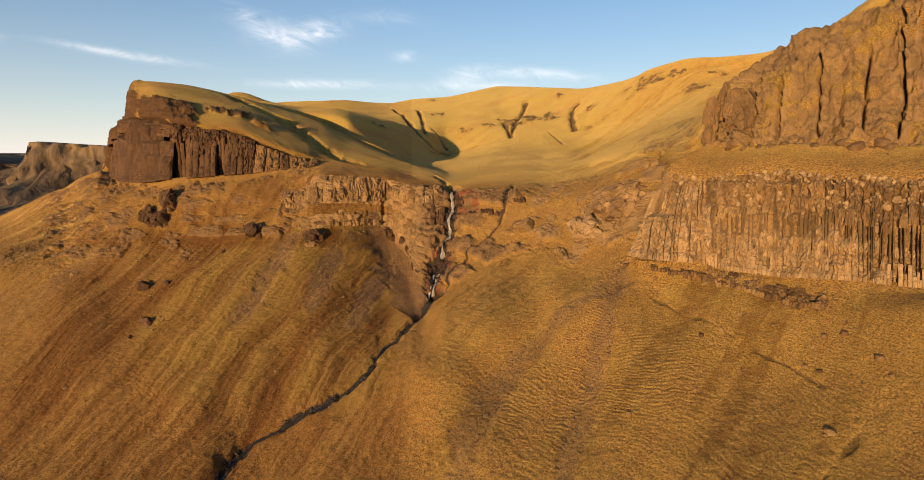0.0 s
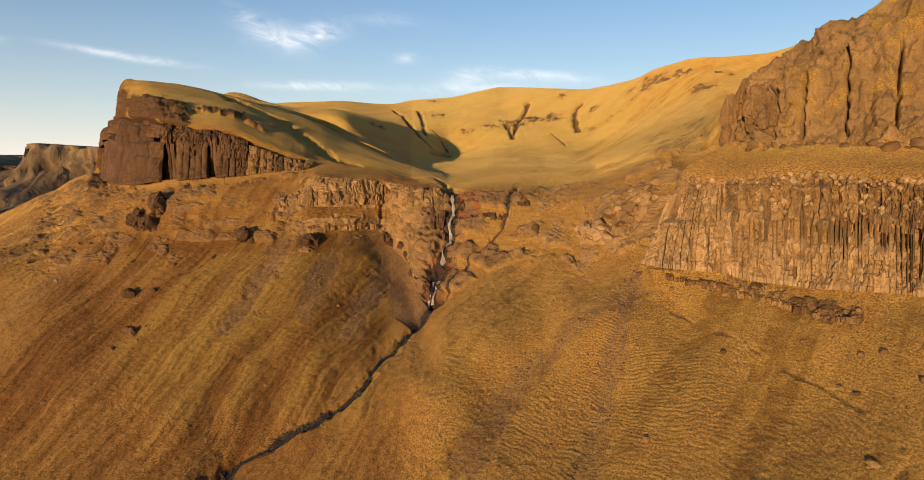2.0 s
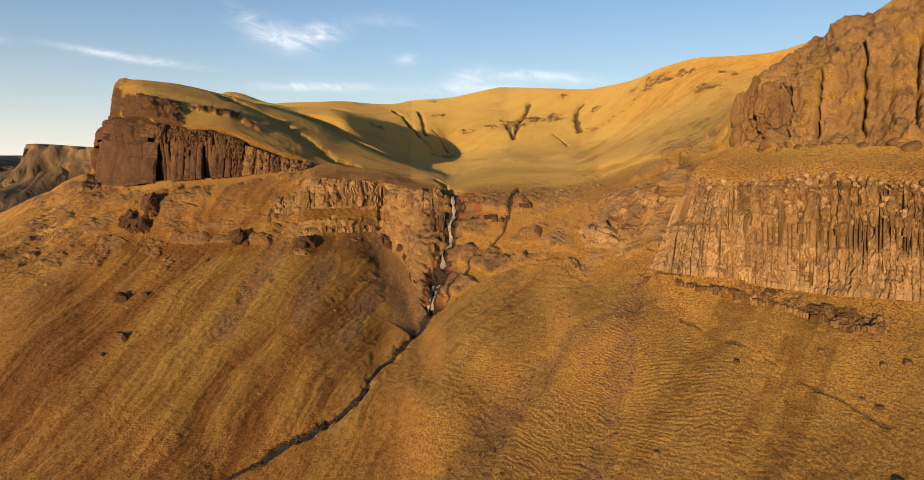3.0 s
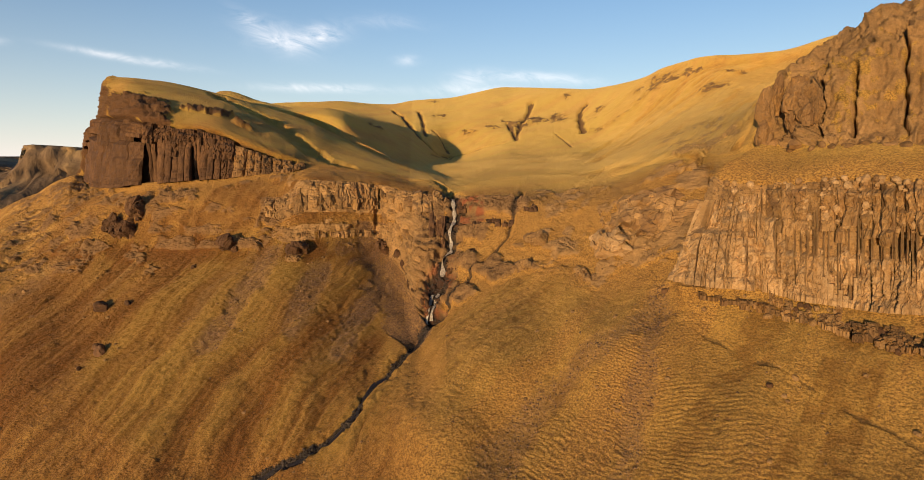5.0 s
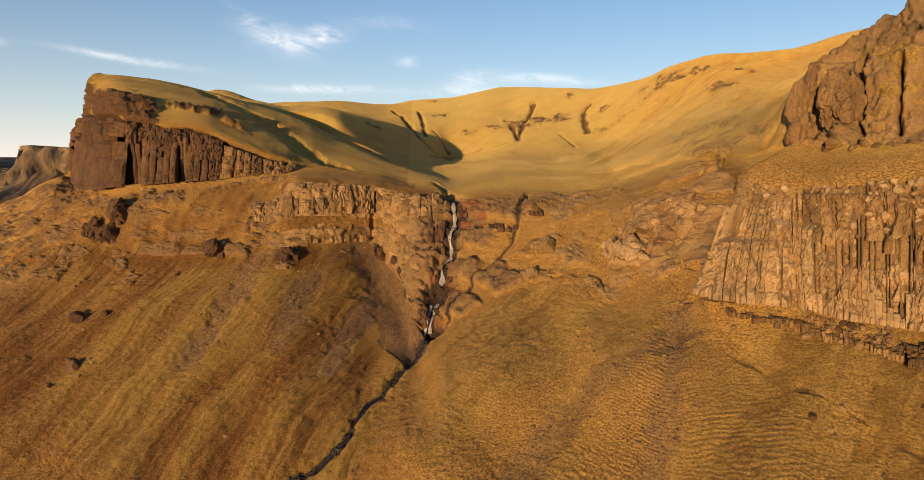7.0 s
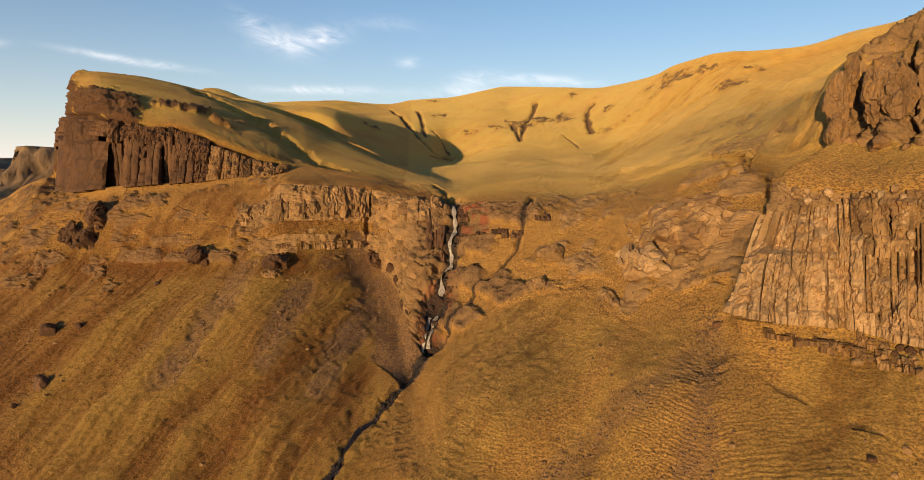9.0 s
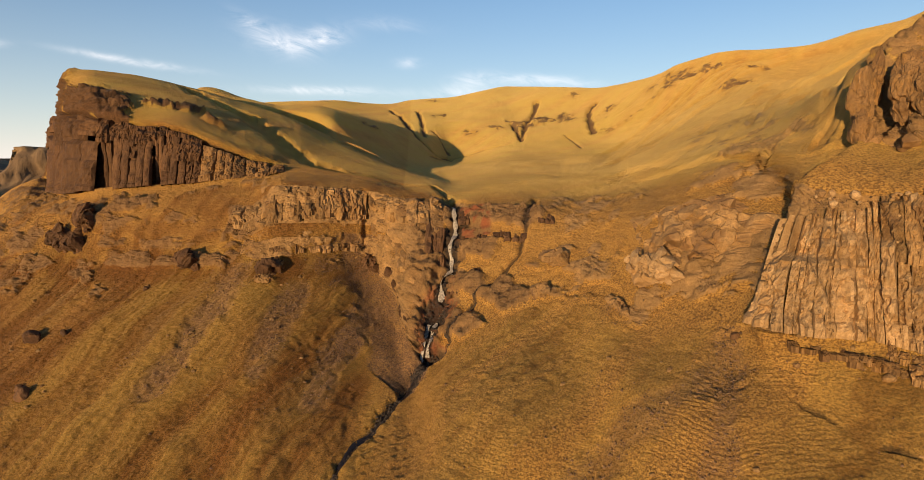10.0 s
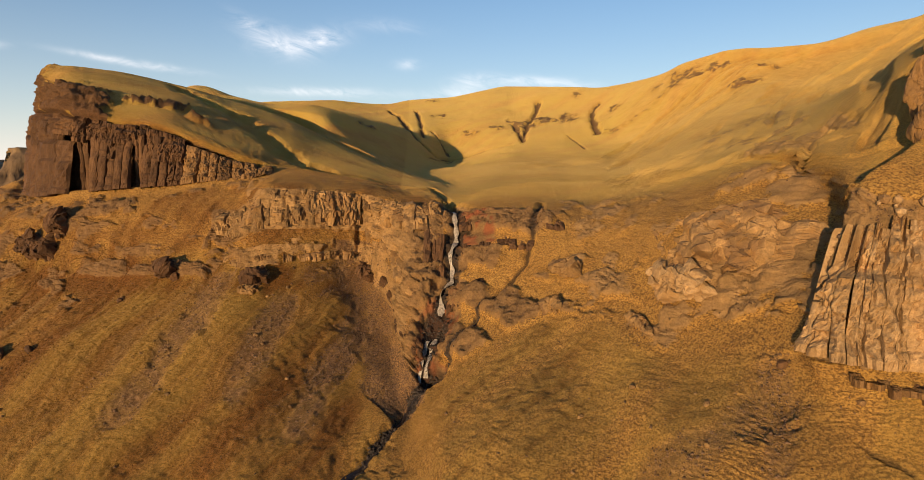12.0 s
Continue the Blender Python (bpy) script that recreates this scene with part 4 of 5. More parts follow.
    pale = np.maximum(pale, 0.5 * (1 - smooth(1.2, 2.2, U + 0.35 * (V - 5.5))) * within(V, 4.6, 7.0, 0.3) * smooth(-0.1, 0.5, fbm(across, down * 0.06, 0 * x, 5.0, 3, 163)))
    q = p + n * up[..., None]
    q[..., 2] += lift
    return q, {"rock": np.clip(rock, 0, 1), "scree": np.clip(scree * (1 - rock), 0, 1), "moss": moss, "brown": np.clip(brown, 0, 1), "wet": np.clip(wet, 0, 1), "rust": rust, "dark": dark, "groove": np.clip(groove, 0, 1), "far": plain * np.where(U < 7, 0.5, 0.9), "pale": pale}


land, land_masks = shape_land()
land_normals = normals_of(land)
ground = tagged(new("ground", grid_mesh("ground", land, land_masks, HILLSIDE)), "steep golden hillside of dry grass, scree and rock bands", "hillside", kind="structure")


def spot(u, v, field=None):
    """The place on the finished land (or the value of another field there), for arrays of stations and positions."""
    f = land if field is None else field
    u, v = np.atleast_1d(np.asarray(u, float)), np.atleast_1d(np.asarray(v, float))
    j = np.clip(np.searchsorted(us, u) - 1, 0, len(us) - 2)
    i = np.clip(np.searchsorted(vs, v) - 1, 0, len(vs) - 2)
    a, b = (u - us[j]) / (us[j + 1] - us[j]), (v - vs[i]) / (vs[i + 1] - vs[i])
    if f.ndim == 3:
        a, b = a[:, None], b[:, None]
    return (f[i, j] * (1 - a) + f[i, j + 1] * a) * (1 - b) + (f[i + 1, j] * (1 - a) + f[i + 1, j + 1] * a) * b


# ---- things ----
def thing(name, place, label, category, group=""):
    ob = new(name)
    ob.location = place
    return tagged(ob, label, category, group)


def mesh_of(name, verts, faces, material, flat=False):
    me = bpy.data.meshes.new(name)
    me.from_pydata([tuple(q) for q in verts], [], [tuple(f) for f in faces])
    me.materials.append(material)
    if not flat:
        me.polygons.foreach_set("use_smooth", [True] * len(me.polygons))
    me.update()
    return me


def part(name, me, parent, label=""):
    ob = new(name, me)
    ob.parent = parent
    if label:
        ob["label"] = label
    return ob


def grid_faces(rows, cols):
    idx = np.arange(rows * cols).reshape(rows, cols)
    return np.stack([idx[:-1, :-1], idx[:-1, 1:], idx[1:, 1:], idx[1:, :-1]], -1).reshape(-1, 4).tolist()


def ribbed_face(host, piece, stations, low, high, bulge, material, rng, nq=7, nw=10, set_out=0.5, rough=0.3, breaks=0.0, jag=0.06, flat=True, square=2.0, stand=0.0, gap=0.5, grain=0.0, edge=0.93, swell=0.0, closing=0.0):
    """Stands columns or buttresses side by side against a face of the land: one part between each two stations.
    low, high: the positions across the guide lines where they begin and end; closing: how far a cleft comes forward towards its top."""
    base = np.array(host.location)
    for a, b in zip(stations[:-1], stations[1:]):
        lo, hi = (f(0.5 * (a + b)) if callable(f) else f for f in (low, high))
        hi = hi - rng.uniform(0, jag) * (hi - lo) * 2
        q, w = np.concatenate([[-1], np.linspace(-edge, edge, nq - 2), [1]]), np.linspace(0, 1, nw)
        sheet = land_sheet(0.5 * (a + b) + 0.5 * (b - a) * q, lo + (hi - lo) * w)
        out = normals_of(sheet)
        out[..., 2] *= 0.25
        out /= np.linalg.norm(out, axis=-1, keepdims=True)
        across = sheet[0, -1] - sheet[0, 0]
        wide = np.linalg.norm(across)
        lean, own = rng.uniform(-0.25, 0.25), rng.uniform(-0.5, 1.0) * set_out + stand
        profile = bulge * wide * (1 - np.abs(q) ** square * 0.9) * (1 + lean * q)
        grow = np.zeros(nw)
        for _ in range(rng.poisson(breaks)):
            at = rng.uniform(0.15, 0.95)
            grow += np.where(w > at, -rng.uniform(0.1, 0.5) * set_out, 0)
        puff = profile[None, :] + own + grow[:, None]
        s = sheet
        seed = int(rng.integers(1000))
        puff = puff + rough * fbm(s[..., 0], s[..., 1], s[..., 2] * 0.5, 1.2 + 0.3 * wide, 3, seed)
        if swell:
            puff = puff + swell * fbm(s[..., 0], s[..., 1], s[..., 2] * 0.35, 8.0, 3, 201) - 0.9 * swell * smooth(0.62, 0.72, w + 0.12 * value_noise(s[:, 0, 0] * 0 + a * 3, w, 0, 5))[:, None]
        if grain:
            beds = fbm(s[..., 0] * 0.12, s[..., 1] * 0.12, s[..., 2] * 1.6, 2.2, 3, 77) + 0.8 * cells(s[..., 0], s[..., 1], s[..., 2], 1.4, 7, 1.6) + 0.5 * cells(s[..., 0], s[..., 1], s[..., 2], 0.7, 9, 1.4)
            puff = puff + grain * (beds + 0.8 * fbm(s[..., 0] * 1.3, s[..., 1] * 1.3, s[..., 2] * 0.5, 1.1, 4, seed + 5, 0.65))
        puff = puff + closing * w[:, None] ** 2
        puff[:, 0] = puff[:, -1] = own - gap - 0.08 * wide
        puff[-1, :] = np.minimum(puff[-1, :], -0.6)
        puff[-2, :] = puff[-3, :] - 0.12 * wide * rng.uniform(0.2, 1.0)
        sheet[-2] = sheet[-1] * 0.75 + sheet[-2] * 0.25
        sway = 0.14 * wide * value_noise(w * 2.6, a * 9.0, 0.5, 3)[:, None, None] * across / max(wide, 1e-6)
        place = sheet + sway + out * puff[..., None] - base
        place[0, :, 2] -= 0.6
        part(piece, mesh_of(piece, place.reshape(-1, 3), grid_faces(nw, nq), material, flat), host)


def cuts(a, b, smallest, largest, rng):
    s = [a]
    while s[-1] < b:
        s.append(s[-1] + rng.uniform(smallest, largest))
    return s


def cut_rock(rng, level=2, planes=14):
    """A stone of unit size with flat broken faces."""
    bm = bmesh.new()
    bmesh.ops.create_icosphere(bm, subdivisions=level, radius=1.0)
    v = np.array([q.co for q in bm.verts])
    faces = [[q.index for q in f.verts] for f in bm.faces]
    bm.free()
    n = rng.normal(size=(planes, 3))
    n /= np.linalg.norm(n, axis=1, keepdims=True)
    d = rng.uniform(0.62, 0.95, planes)
    reach = np.where(v @ n.T > 0.05, d / np.maximum(v @ n.T, 0.05), 9)
    return v * np.minimum(reach.min(axis=1), 1.0)[:, None], faces


ROCK_FORMS = {}


def place_rock(host, name, place, size, material, rng, level=1, turn=None):
    """One of a few shared stones, scaled and turned, as a part of host."""
    key = (material.name, level, int(rng.integers(7)))
    if key not in ROCK_FORMS:
        ROCK_FORMS[key] = mesh_of(name, *cut_rock(np.random.default_rng(sum(map(ord, key[0])) + key[2]), level), material, True)
    ob = part(name, ROCK_FORMS[key], host)
    ob.matrix_basis = Matrix.Translation(Vector(place) - host.location) @ Euler((rng.uniform(-0.3, 0.3), rng.uniform(-0.3, 0.3), rng.uniform(0, 6.28) if turn is None else turn)).to_matrix().to_4x4() @ Matrix.Diagonal((*size, 1))
    return ob


def columnar_cliff():
    rng = np.random.default_rng(5)
    host = thing("columnar_cliff", spot(13.0, 5.0)[0], "tan columnar basalt cliff above a grassy slope", "cliff")
    tall = lambda u: float(np.interp(u, (11.0, 11.5, 11.7, 12.05, 12.15, 12.5, 16.0), (5.86, 5.9, 6.0, 6.0, 5.80, 5.74, 5.72))) - 0.1 * rng.random()
    # slender columns, then a few that stand proud at their foot
    foot = lambda u: float(np.interp(u, (11.0, 11.8, 12.4, 13.0, 16.0), (5.13, 5.07, 5.02, 5.04, 5.05)))
    ribbed_face(host, "column", cuts(11.03, 16.3, 0.03, 0.13, rng), foot, tall, 0.13, TAN_ROCK, rng, 9, 44, 0.34, 0.4, 6.0, 0.09, True, 3.0, 0.5, 0.1, 0.5, 0.92, 1.6)
    for a in cuts(11.0, 16.0, 0.25, 0.6, rng):
        ribbed_face(host, "column", cuts(a, a + rng.uniform(0.15, 0.45), 0.04, 0.09, rng), foot, lambda u: foot(u) + 0.07 + 0.25 * rng.random(), 0.16, TAN_ROCK, rng, 7, 9, 0.3, 0.08, 0.8, 0.2, True, 3.0, 0.5, 0.2, 0.08)
    # the crumbling upper half of the eastern part
    ribbed_face(host, "broken_block", cuts(12.0, 16.3, 0.08, 0.22, rng), lambda u: 5.5 + 0.14 * rng.random(), lambda u: 5.97 + 0.05 * rng.random(), 0.14, GREY_ROCK, rng, 12, 22, 0.6, 0.5, 3.5, 0.06, True, 4.0, 0.35, 0.1, 0.5, 0.93)
    for _ in range(260):
        u = rng.uniform(11.1, 16.2) if rng.random() < 0.15 else rng.uniform(12.1, 16.2)
        v, size = 5 + (rng.uniform(0.58, 1.02) if u > 12.1 else rng.uniform(0.88, 1.02)), rng.uniform(0.25, 0.75) * rng.uniform(0.7, 1.3)
        place_rock(host, "block", land_sheet([u], [v])[0, 0] + (0, 0.1 * size - 0.2, 0), (size, size, size * rng.uniform(0.7, 1.3)), TAN_ROCK if rng.random() < 0.75 else GREY_ROCK, rng)


def headland_cliff():
    rng = np.random.default_rng(8)
    host = thing("headland_cliff", spot(3.0, 7.0)[0], "dark red-brown basalt cliff of vertical buttresses under a grassy crown", "cliff")
    # how far the face stands out along its length; two open clefts in its lower part
    proud = lambda u: float(np.interp(u, (1.75, 1.9, 2.05, 2.2, 2.4, 2.6, 2.72, 2.9, 2.96, 2.98, 3.13, 3.16, 3.3, 3.45, 3.6, 3.69, 3.71, 3.82, 3.85, 4.0, 4.03, 4.08, 4.12, 4.3, 4.6, 4.8),
                                      (-0.8, 0.2, 0.0, 0.9, 0.6, 1.5, 0.9, 2.1, 1.9, -2.6, -2.8, 0.7, 1.1, 0.6, 1.4, 1.1, -2.0, -2.0, 0.7, 1.1, 0.4, 0.4, 0.7, 0.6, 0.2, -0.2)))
    # broad faces to the west, rounded columns between the clefts, thin beds to the east
    marks = cuts(1.76, 2.9, 0.12, 0.34, rng)[:-1] + [2.97, 3.02, 3.09, 3.15] + cuts(3.15, 3.62, 0.09, 0.17, rng)[1:] + [3.70, 3.75, 3.83, 3.95] + cuts(3.95, 5.3, 0.06, 0.22, rng)[1:]
    marks = sorted(set(marks))
    for a, b in zip(marks[:-1], marks[1:]):
        m = 0.5 * (a + b)
        cleft = 2.97 < m < 3.15 or 3.70 < m < 3.83
        split = 7.86 if cleft or m >= 3.9 else rng.uniform(7.66, 7.76)
        broad = b - a > 0.11
        ribbed_face(host, "buttress", [a, b], 6.95, split + 0.03, 0.1 if m < 2.9 else 0.26, BROWN_ROCK if m < 4.4 else BLUFF_ROCK, rng, 16 if broad else 10, 26, 0.5, 0.45 if m < 2.9 else 0.25, 2.0, 0.02, True, 2.4, proud(m), 0.6, 0.22 if m < 2.9 else 0.12 if m < 4.1 else 0.4, 0.9, 0.7, rng.uniform(3.0, 4.4) if cleft else 0.0)
    marks = cuts(1.76, 4.3, 0.06, 0.2, rng)
    for a, b in zip(marks[:-1], marks[1:]):
        ribbed_face(host, "upper_buttress", [a, b], rng.uniform(7.68, 7.78) if 2.9 < b and a < 3.2 or 3.65 < b and a < 3.86 else rng.uniform(7.5, 7.72), rng.uniform(7.95, 8.02), 0.1, BROWN_ROCK, rng, 16, 16, 0.7, 0.7, 1.5, 0.05, True, 3.0, 0.5 * max(proud(0.5 * (a + b)), 0.3) + 0.2, 0.4, 0.4, 0.9, 0.6)


def lower_scarp():
    rng = np.random.default_rng(9)
    host = thing("lower_scarp", spot(6.2, 5.6)[0], "weathered grey-brown basalt scarp with short upright ribs", "cliff")
    base = lambda u: float(np.interp(u, (4.8, 5.2, 6.4, 7.0, 7.45), (5.62, 5.52, 5.53, 5.68, 5.77)))
    for start, end in ((4.85, 5.98), (6.04, 6.46), (6.56, 7.44)):
        ribbed_face(host, "rib", cuts(start, end, 0.05, 0.15, rng), lambda u: base(u) + 0.03 * rng.random(), lambda u: 5.99 - 0.05 * rng.random(), 0.14, GREY_ROCK, rng, 9, 18, 0.5, 0.5, 2.0, 0.04, True, 3.0, 0.2, 0.35, 0.4, 0.9, 0.5)
        ribbed_face(host, "rib", cuts(start, end, 0.06, 0.16, rng), lambda u: base(u) + 0.12 * rng.random(), lambda u: base(u) + 0.14 + 0.2 * rng.random(), 0.14, GREY_ROCK, rng, 8, 12, 0.5, 0.4, 1.2, 0.1, True, 3.0, 0.55, 0.5, 0.35, 0.88)
    # the low ledge below, and the dark ledges across the falls
    for start, end, low, high, material in ((4.95, 6.4, 5.2, 5.28, GREY_ROCK), (6.6, 7.35, 5.4, 5.5, GREY_ROCK), (7.74, 8.5, 5.55, 5.66, BROWN_ROCK), (7.72, 8.9, 5.76, 5.96, BROWN_ROCK), (7.56, 7.92, 5.34, 5.42, BROWN_ROCK), (7.3, 7.52, 5.5, 5.75, BROWN_ROCK), (6.8, 7.3, 5.12, 5.2, BROWN_ROCK)):
        ribbed_face(host, "rib", cuts(start, end, 0.04, 0.12, rng), lambda u: low + 0.03 * rng.random(), lambda u: high + 0.04 * (rng.random() - 0.5), 0.14, material, rng, 8, 10, 0.35, 0.35, 1.0, 0.15, True, 3.0, 0.15, 0.2, 0.35, 0.9)


columnar_cliff()
headland_cliff()
lower_scarp()


def outcrop(u, v, wide, high, material, label, seed, name="outcrop", reach=None, blocks=9):
    """A face of broken rock that breaks through the slope: steep before, level with the ground behind. wide, high in metres."""
    rng = np.random.default_rng(seed)
    foot = spot(u, v)[0]
    host = thing(name, foot, label, "rock outcrop")
    du = 0.5 * wide / np.linalg.norm(land_sheet([u + 0.05], [v])[0, 0] - land_sheet([u - 0.05], [v])[0, 0]) * 0.1
    dv = 0.5 * (reach or 0.8 * wide) / np.linalg.norm(land_sheet([u], [v + 0.02])[0, 0] - land_sheet([u], [v - 0.02])[0, 0]) * 0.04
    nu, nv = int(np.clip(wide / 0.22, 24, 70)), int(np.clip((reach or wide) / 0.2, 24, 60))
    a, b = np.linspace(-1, 1, nu), np.linspace(-1, 1, nv)
    gu, gv = np.meshgrid(u + du * a, v + dv * b)
    s = spot(gu.ravel(), gv.ravel()).reshape(nv, nu, 3)
    n = spot(gu.ravel(), gv.ravel(), land_normals).reshape(nv, nu, 3)
    n = n * (1, 1, 0.55)
    n /= np.linalg.norm(n, axis=-1, keepdims=True)
    x, y, z = s[..., 0], s[..., 1], s[..., 2]
    ragged = 0.35 * fbm(x, y, z, wide * 0.3, 3, seed)
    front = smooth(-0.9, -0.62, b[:, None] + ragged * 0.8)
    rear = 1 - smooth(0.15, 0.95, b[:, None] + ragged)
    ends = 1 - smooth(0.55, 1.0, np.abs(a[None, :]) + ragged)
    e = front * rear * ends
    chunk = fbm(x, y, z * 0.45, 1.5, 3, seed + 3, 0.6)
    chunk = 0.6 * chunk + 0.7 * cells(x, y, z, 1.1, seed, 1.5) + 0.4 * cells(x, y, z, 0.55, seed + 2, 1.3)
    crest = s + n * (e * high * (0.75 + 0.35 * fbm(x, y, z, wide * 0.25, 2, seed + 7)) + e * 0.5 * chunk * min(1.0, high * 0.4) - 0.35 * (e < 0.03))[..., None]
    part("rock_face", mesh_of("rock_face", (crest - foot).reshape(-1, 3), grid_faces(nv, nu), material, True), host)
    for _ in range(blocks):
        k = rng.uniform(0.2, 0.45) * min(2.6, high)
        at_u, at_v = u + du * rng.uniform(-0.75, 0.75), v + dv * rng.uniform(-1.0, 0.2)
        place_rock(host, "block", spot(at_u, at_v)[0] + spot(at_u, at_v, land_normals)[0] * 0.35 * high * rng.random(), (k, k, k * rng.uniform(0.7, 1.3)), material, rng, 1)


outcrop(4.30, 5.06, 6.0, 2.6, BROWN_ROCK, "dark rounded rock outcrop with a shaded side", 1)
outcrop(5.33, 5.0, 6.5, 3.2, BROWN_ROCK, "broken dark rock outcrop standing out of the slope", 2, blocks=5)
outcrop(5.28, 4.8, 4.0, 1.4, GREY_ROCK, "small brown rock outcrop on the slope", 3)
outcrop(2.68, 5.45, 11.0, 3.2, BROWN_ROCK, "stepped dark basalt outcrop under the headland", 4)
outcrop(2.92, 5.95, 6.0, 3.0, BROWN_ROCK, "dark jagged rock rib below the cliff foot", 5, reach=9)
outcrop(6.62, 5.1, 5.0, 3.4, BROWN_ROCK, "dark rock outcrop beside a shaded gully", 6)
outcrop(8.96, 5.36, 6.0, 3.0, GREY_ROCK, "pale blocky rock knob on golden grass", 7)
outcrop(9.93, 5.43, 12.0, 3.4, TAN_ROCK, "pale rounded rock slab in the grass", 8)
outcrop(9.58, 5.1, 6.0, 1.5, GREY_ROCK, "low ribbed rock step in the grass", 9, reach=4)
outcrop(8.72, 5.03, 5.0, 1.2, GREY_ROCK, "low dark rock step in the grass", 10, reach=4)
outcrop(10.36, 5.7, 13.0, 2.4, GREY_ROCK, "broad pale broken rock face in the slope", 11, reach=17)


def rock_ledge(start, end, tall, material, label, seed, blocks):
    """One stretch of the broken ledge that runs along the slope below the columns."""
    rng = np.random.default_rng(seed)
    line = lambda u: float(np.interp(u, (11.3, 12.0, 12.5, 13.0, 13.5, 14.1), (4.88, 4.74, 4.65, 4.55, 4.42, 4.30)))
    host = thing("rock_ledge", spot(0.5 * (start + end), line(0.5 * (start + end)))[0], label, "rock ledge")
    for lift, stand in ((0.0, 0.5), (0.5 * tall, 0.1)):
        ribbed_face(host, "rock_face", cuts(start, end, 0.05, 0.16, rng), lambda u: line(u) + lift + rng.uniform(-0.05, 0.04), lambda u: line(u) + lift + tall * rng.uniform(0.4, 1.1), 0.2, material, rng, 10, 12, 0.9, 0.5, 1.5, 0.1, True, 3.0, stand, 0.3, 0.5, 0.9)
    for _ in range(blocks):
        u, k = rng.uniform(start, end), rng.uniform(0.25, 0.9) * rng.uniform(0.6, 1.2) * (1 if tall > 0.1 else 0.5)
        place_rock(host, "block", spot(u, line(u) + rng.uniform(-0.1, 0.2))[0], (k, k, k * rng.uniform(0.7, 1.1)), GREY_ROCK if rng.random() < 0.6 else BROWN_ROCK, rng, 1)


rock_ledge(11.35, 12.05, 0.09, BLUFF_ROCK, "low rusty rock ledge edging the grass below the columns", 20, 22)
rock_ledge(12.0, 12.9, 0.26, GREY_ROCK, "pale broken blocks of a ledge below the columns", 21, 44)
rock_ledge(12.85, 14.05, 0.28, BLUFF_ROCK, "dark broken rock ledge with shaded gaps below the columns", 22, 50)


def boulder(u, v, size, seed, label="brown boulder lying on the grassy slope"):
    rng = np.random.default_rng(seed)
    me = mesh_of("boulder", *cut_rock(rng, 3, 18), BROWN_ROCK, True)
    ob = tagged(new("boulder", me), label, "boulder", "boulders on the slope")
    ob.matrix_basis = Matrix.Translation(Vector(spot(u, v)[0]) + Vector((0, 0, 0.25 * size))) @ pose(0, 0, 0, 0, rng.uniform(-20, 20), rng.uniform(0, 360)) @ Matrix.Diagonal((size, size * 0.8, size * 0.75, 1))


for k, (u, v, size) in enumerate(((2.44, 3.91, 2.2), (2.84, 4.03, 1.1), (2.5, 3.4, 2.0), (2.42, 3.44, 1.2), (2.36, 3.88, 1.0), (3.78, 4.62, 0.9), (2.2, 3.1, 0.8), (11.9, 3.5, 0.6), (13.9, 3.0, 0.6), (10.8, 4.9, 0.8))):
    boulder(u, v, size, 40 + k)


def small_boulders():
    """Fallen blocks strewn below the rock bands, copies of three stones."""
    rng = np.random.default_rng(77)
    forms = []
    for k in range(3):
        ob = tagged(new("boulder", mesh_of("boulder", *cut_rock(rng, 2, 15), GREY_ROCK, True)), "small fallen rock lying in the grass", "boulder", "fallen rocks")
        forms.append(ob)
    for k in range(90):
        u, v = (rng.uniform(0.8, 6.4), rng.uniform(2.6, 5.0)) if k % 2 else (rng.uniform(8.6, 15.6), rng.uniform(2.3, 4.9))
        size = rng.uniform(0.22, 0.6) if k % 7 else rng.uniform(0.6, 0.95)
        m = Matrix.Translation(Vector(spot(u, v)[0]) + Vector((0, 0, 0.2 * size))) @ pose(0, 0, 0, rng.uniform(-20, 20), rng.uniform(-20, 20), rng.uniform(0, 360)) @ Matrix.Diagonal((size, size * rng.uniform(0.6, 1), size * 0.7, 1))
        if k < 3:
            forms[k].matrix_basis = m
        else:
            ob = copy_thing(forms[k % 3], Matrix.Identity(4))
            ob.matrix_basis = m


small_boulders()


def tower(host, place, size, rng):
    v, faces = cut_rock(rng, 5, 16)
    v = v * np.array(size)
    w = v + np.array(place)
    n = v / np.linalg.norm(v, axis=1, keepdims=True)
    v = v + n * (0.6 * fbm(w[:, 0], w[:, 1], w[:, 2] * 0.5, 2.6, 4, 5, 0.6) + 0.35 * cells(w[:, 0], w[:, 1], w[:, 2], 1.5, 6, 1.8) + 0.2 * cells(w[:, 0], w[:, 1], w[:, 2], 0.8, 4, 1.4))[:, None]
    part("tower", mesh_of("tower", v + np.array(place) - np.array(host.location), faces, BLUFF_ROCK, True), host)


